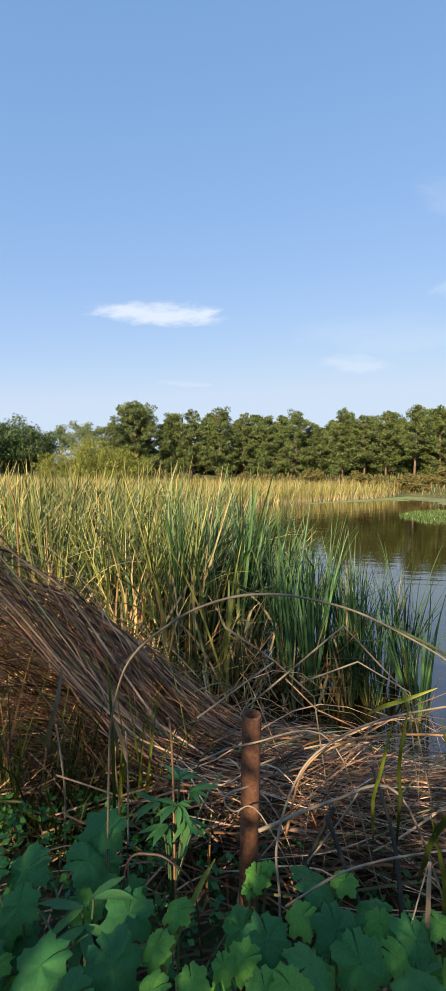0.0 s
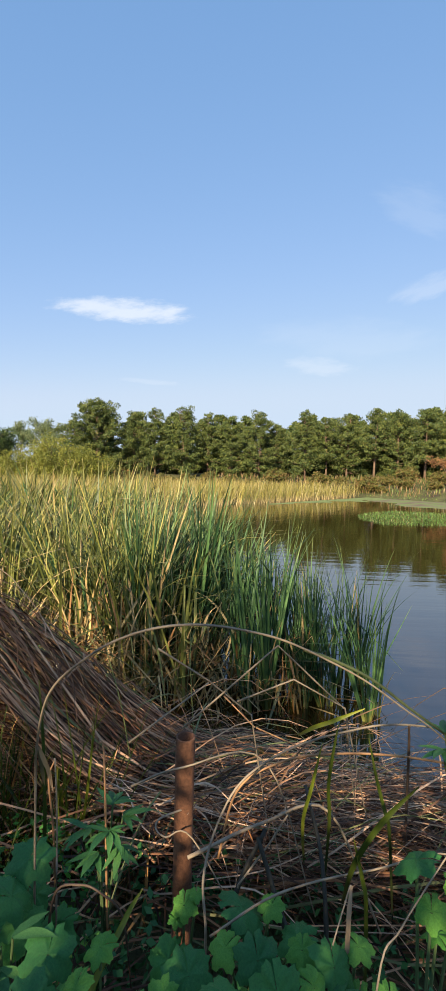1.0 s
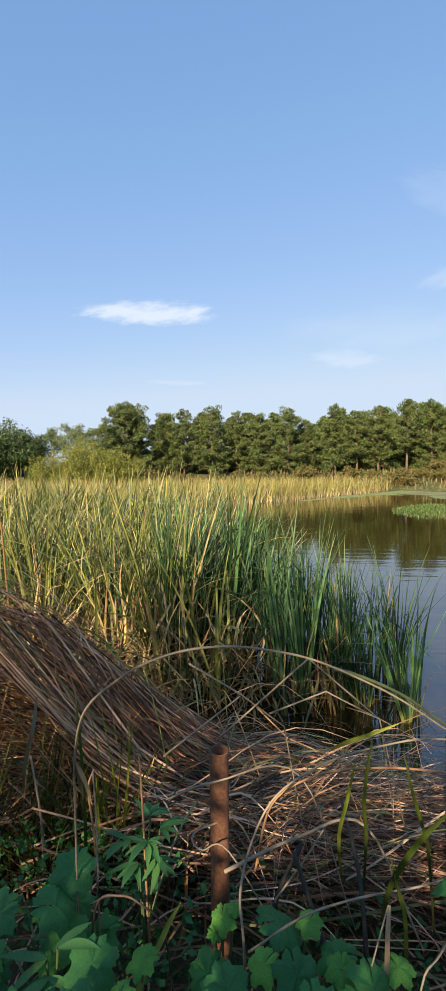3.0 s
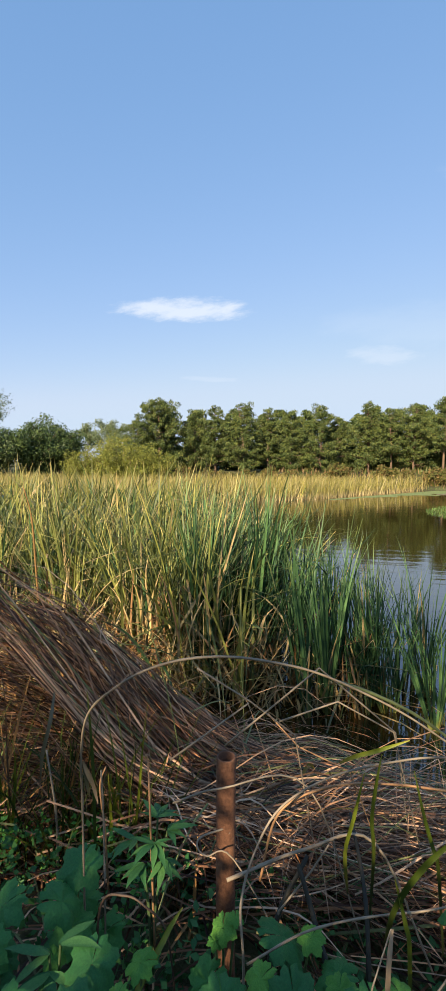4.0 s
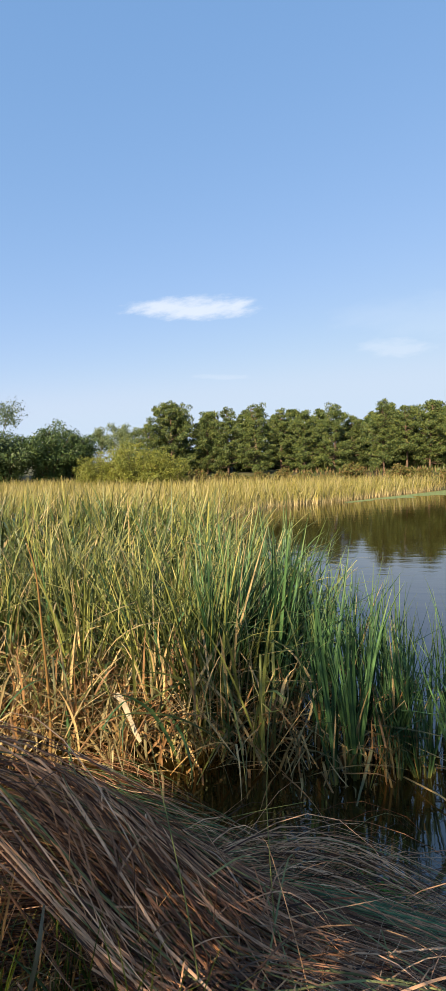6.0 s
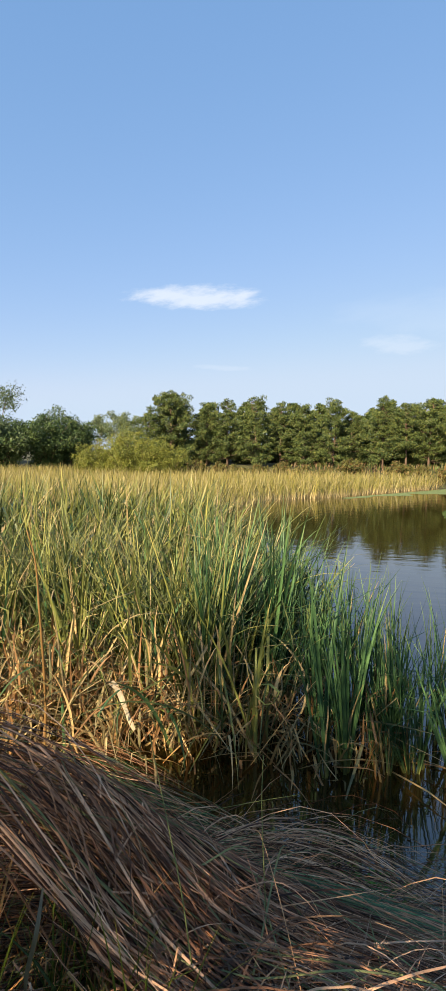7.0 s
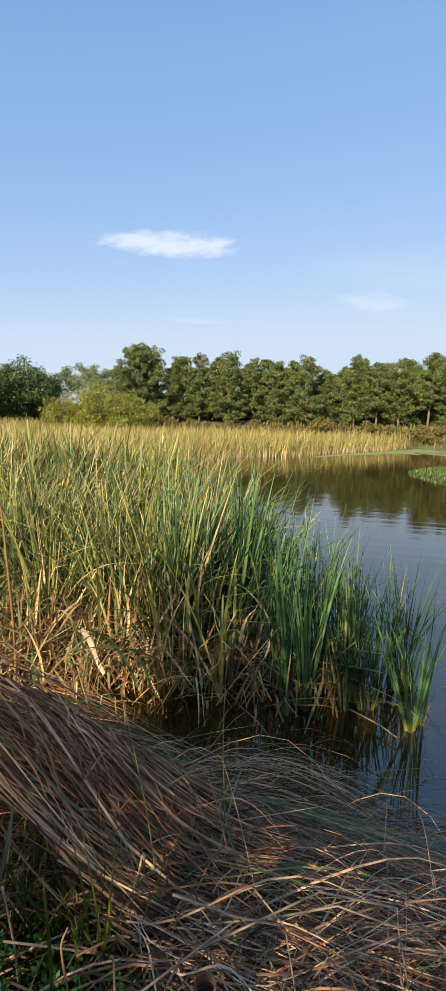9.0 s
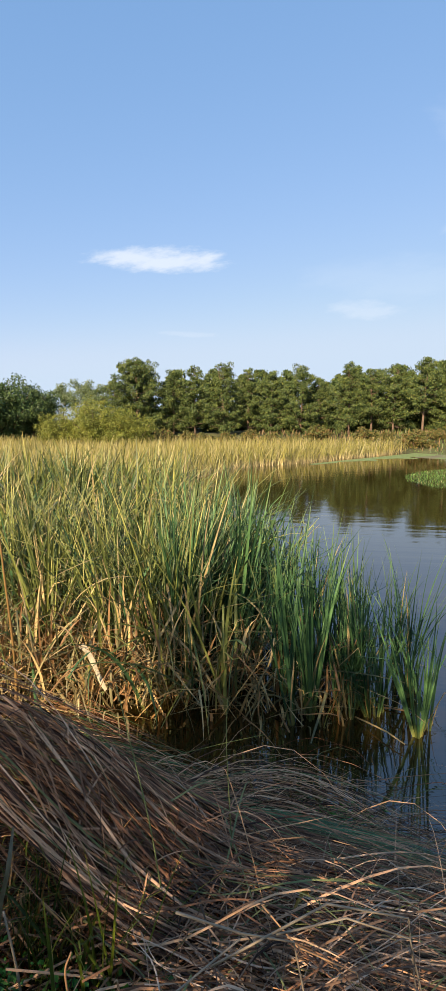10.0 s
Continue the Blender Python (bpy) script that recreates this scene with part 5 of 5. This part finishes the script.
tagged(link("litter", mesh_of("litter", *ribbons(P, np.stack([-np.sin(az), np.cos(az), 0 * az], 1), np.full((n, 5), 0.006), 0.2)), DEAD), "dry broken stems littering the dark soil", "litter", kind="stuff")


n = 10000
px, py = rng.uniform(-9, 9, n), rng.uniform(-14, -0.6, n)
keep = ((np.abs(px + 0.1) > 2.3) | (py < -3.4)) & ((np.abs(px - 0.2) > 0.9) | (py < -5.0)) & (ground_height(px, py) > 0.02)
px, py = px[keep], py[keep]
tagged(blade_field("bank_turf", GRASS, rng, np.stack([px, py, ground_height(px, py) - 0.02], 1), rng.uniform(0.08, 0.35, len(px)), rng.uniform(0.006, 0.014, len(px)), 5, 0.4, 0.8, 0.2), "rough patchy grass on the pond bank", "grass", kind="stuff")
rng = np.random.default_rng(27)
n = 130
c = np.stack([rng.normal(0.62, 0.14, n), rng.normal(-0.26, 0.05, n), rng.uniform(0.02, 0.24, n)], 1)
v, f = star_leaves(rng, c, 0.028, 0.026, 3, 0.6, 1.4)
tagged(link("water_weeds", mesh_of("water_weeds", v, f), LOBED_YOUNG), "small green water weeds at the heap's edge", "weeds", kind="stuff")


# ---- shallows and the far shore ----
rng = np.random.default_rng(33)
ISLE = [(6.3, 24.0), (5.9, 21.5), (6.6, 19.2), (9.4, 19.6), (13, 20.5), (17, 22), (18, 27), (12.4, 27.2), (9.4, 27.8), (7.5, 26.0)]
isle = scatter(rng, 15000, ISLE, (5.5, 18.5), (19, 28))
tagged(blade_field("marsh_grass", MARSH_GRASS, rng, field_base(isle, -0.03), rng.uniform(0.05, 0.20, len(isle)) * rng.uniform(0.4, 1.0, len(isle)), rng.uniform(0.010, 0.026, len(isle)), 4, 0.5, 0.8, 0.1), "bright green marsh grass growing in the shallows", "grass", kind="stuff")
SHORE = [(10.5, 43.5), (10.8, 41), (14.5, 40.5), (17, 37.5), (24, 32), (40, 30), (40, 42), (20, 47), (12, 48)]
shore = scatter(rng, 7000, SHORE, (10, 40), (30, 48))
tagged(blade_field("shore_grass", MARSH_GRASS, rng, np.stack([shore[:, 0], shore[:, 1], ground_height(shore[:, 0], shore[:, 1])], 1), rng.uniform(0.04, 0.16, len(shore)), rng.uniform(0.03, 0.06, len(shore)), 3, 0.3, 0.5, 0.0), "short green grass along the far shore", "grass", kind="stuff")
meadow = scatter(rng, 12000, [(10, 45), (12, 43.5), (20, 40), (30, 35), (60, 34), (60, 52), (-5, 52), (0, 46)], (-5, 60), (34, 52))
tagged(blade_field("meadow_grass", GRASS, rng, np.stack([meadow[:, 0], meadow[:, 1], ground_height(meadow[:, 0], meadow[:, 1])], 1), rng.uniform(0.2, 0.7, len(meadow)), rng.uniform(0.05, 0.10, len(meadow)), 3, 0.3, 0.5, 0.0), "rough brown-green grass before the pines", "grass", kind="stuff")
t = np.linspace(0, 2 * np.pi, 49)[:-1]
rad = 1 + 0.15 * np.sin(t * 3 + 1) + 0.1 * np.sin(t * 7) + 0.05 * np.sin(t * 13)
rim = np.stack([16.5 + 7.5 * rad * np.cos(t), 35.0 + 6.2 * rad * np.sin(t) - 2.2 * rad * np.cos(t), 0 * t - 0.03], 1)
core = np.concatenate([[[16.5, 35.0, 0.05]], rim * [1, 1, 0] * 0.6 + np.array([16.5, 35.0, 0]) * 0.4 + [0, 0, 0.04], rim])
tri = [(0, 1 + k, 1 + (k + 1) % 48) for k in range(48)]
for k in range(48):
    a, b = 1 + k, 1 + (k + 1) % 48
    tri += [(a, a + 48, b + 48), (a, b + 48, b)]
tagged(link("mud_flat", mesh_of("mud_flat", core, np.array(tri)), MUD), "low brown mud flat with thin green algae", "mud", kind="structure")


def algae_mat(rng):
    """Thin floating algae along the foot of the far reeds."""
    s = np.linspace(0, 1, 60)
    ex, ey = np.interp(s, [0, 0.3, 0.65, 1], [1.2, 4.4, 8.0, 11.4]), np.interp(s, [0, 0.3, 0.65, 1], [30.2, 34.3, 38.8, 43.2])
    wide = (0.25 + 2.6 * s ** 1.3) * (1 + 0.35 * np.sin(s * 23) + 0.2 * np.sin(s * 51 + 1)) + 0.1
    rows = [np.stack([ex + wide * q * 0.85, ey - wide * q * 0.9, np.full(60, 0.012 * (1 - q) + 0.004)], 1) for q in (0.0, 0.35, 0.7, 1.0)]
    idx = np.arange(240).reshape(4, 60)
    q = np.stack([idx[:-1, :-1], idx[1:, :-1], idx[1:, 1:], idx[:-1, 1:]], -1).reshape(-1, 4)
    tagged(link("algae", mesh_of("algae", np.concatenate(rows), q), ALGAE), "thin pale green algae floating by the reeds", "algae", kind="stuff")


def algae_material():
    m = Nodes("algae")
    f = m.noise(3.0, 5, 0.65)
    return m.solid(m.ramp(f, (0.35, (0.13, 0.16, 0.045)), (0.6, (0.22, 0.27, 0.085))), 0.85, normal=m.bump(m.noise(20, 4), 0.5, 0.02))


ALGAE = algae_material()
algae_mat(rng)


# ---- unseen trees and bushes added behind the camera to shade the bank ----
shade = bush("oak_tree", 51, 9.0, 9.5, 3, WILLOW, "unseen broad leafy tree added to shade the bank", "tree", 0.068, 17, True, "trees behind the path", False)
stand(shade, -0.6, -12.5, 0, 1.05, False)
stand(shade, 6.5, -12.0, 110, 1.0)
slim = bush("oak_tree", 52, 5.6, 6.2, 4, WILLOW, "unseen slim leafy tree added to shade the bank", "tree", 0.06, 62, True, "trees behind the path", False)
stand(slim, -3.0, -12.5, 0, 1.05, False)

# added crowns, sized and thinned to shade the heap and the reed feet
high = bush("oak_tree", 56, 2.2, 7.0, 4, WILLOW, "unseen slim tree, small high crown added for shade", "tree", 0.06, 8, True, "trees behind the path", False, 0.90, 0.10)
stand(high, -3.45, -8.4, 130, 0.80, False)
stand(high, -3.1, -8.4, 220, 0.70)
full = bush("oak_tree", 57, 2.2, 7.0, 4, WILLOW, "unseen slim tree, full high crown added for shade", "tree", 0.06, 14, True, "trees behind the path", False, 0.90, 0.10)
stand(full, -2.0, -8.5, 0, 0.79, False)
low = bush("bush", 53, 1.5, 2.9, 5, BUSH_DARK, "unseen leafy bush added to shade the bank", "bush", 0.05, 22, crisp=False)
stand(low, -3.5, -7.0, 0, 1.0, False)
thin = bush("bush", 54, 3.4, 3.0, 5, WILLOW, "unseen thin leafy bush added for broken shade", "bush", 0.045, 20, crisp=False)
stand(thin, -0.45, -7.0, 0, 1.0, False)
stand(thin, -0.05, -6.0, 90, 0.73)
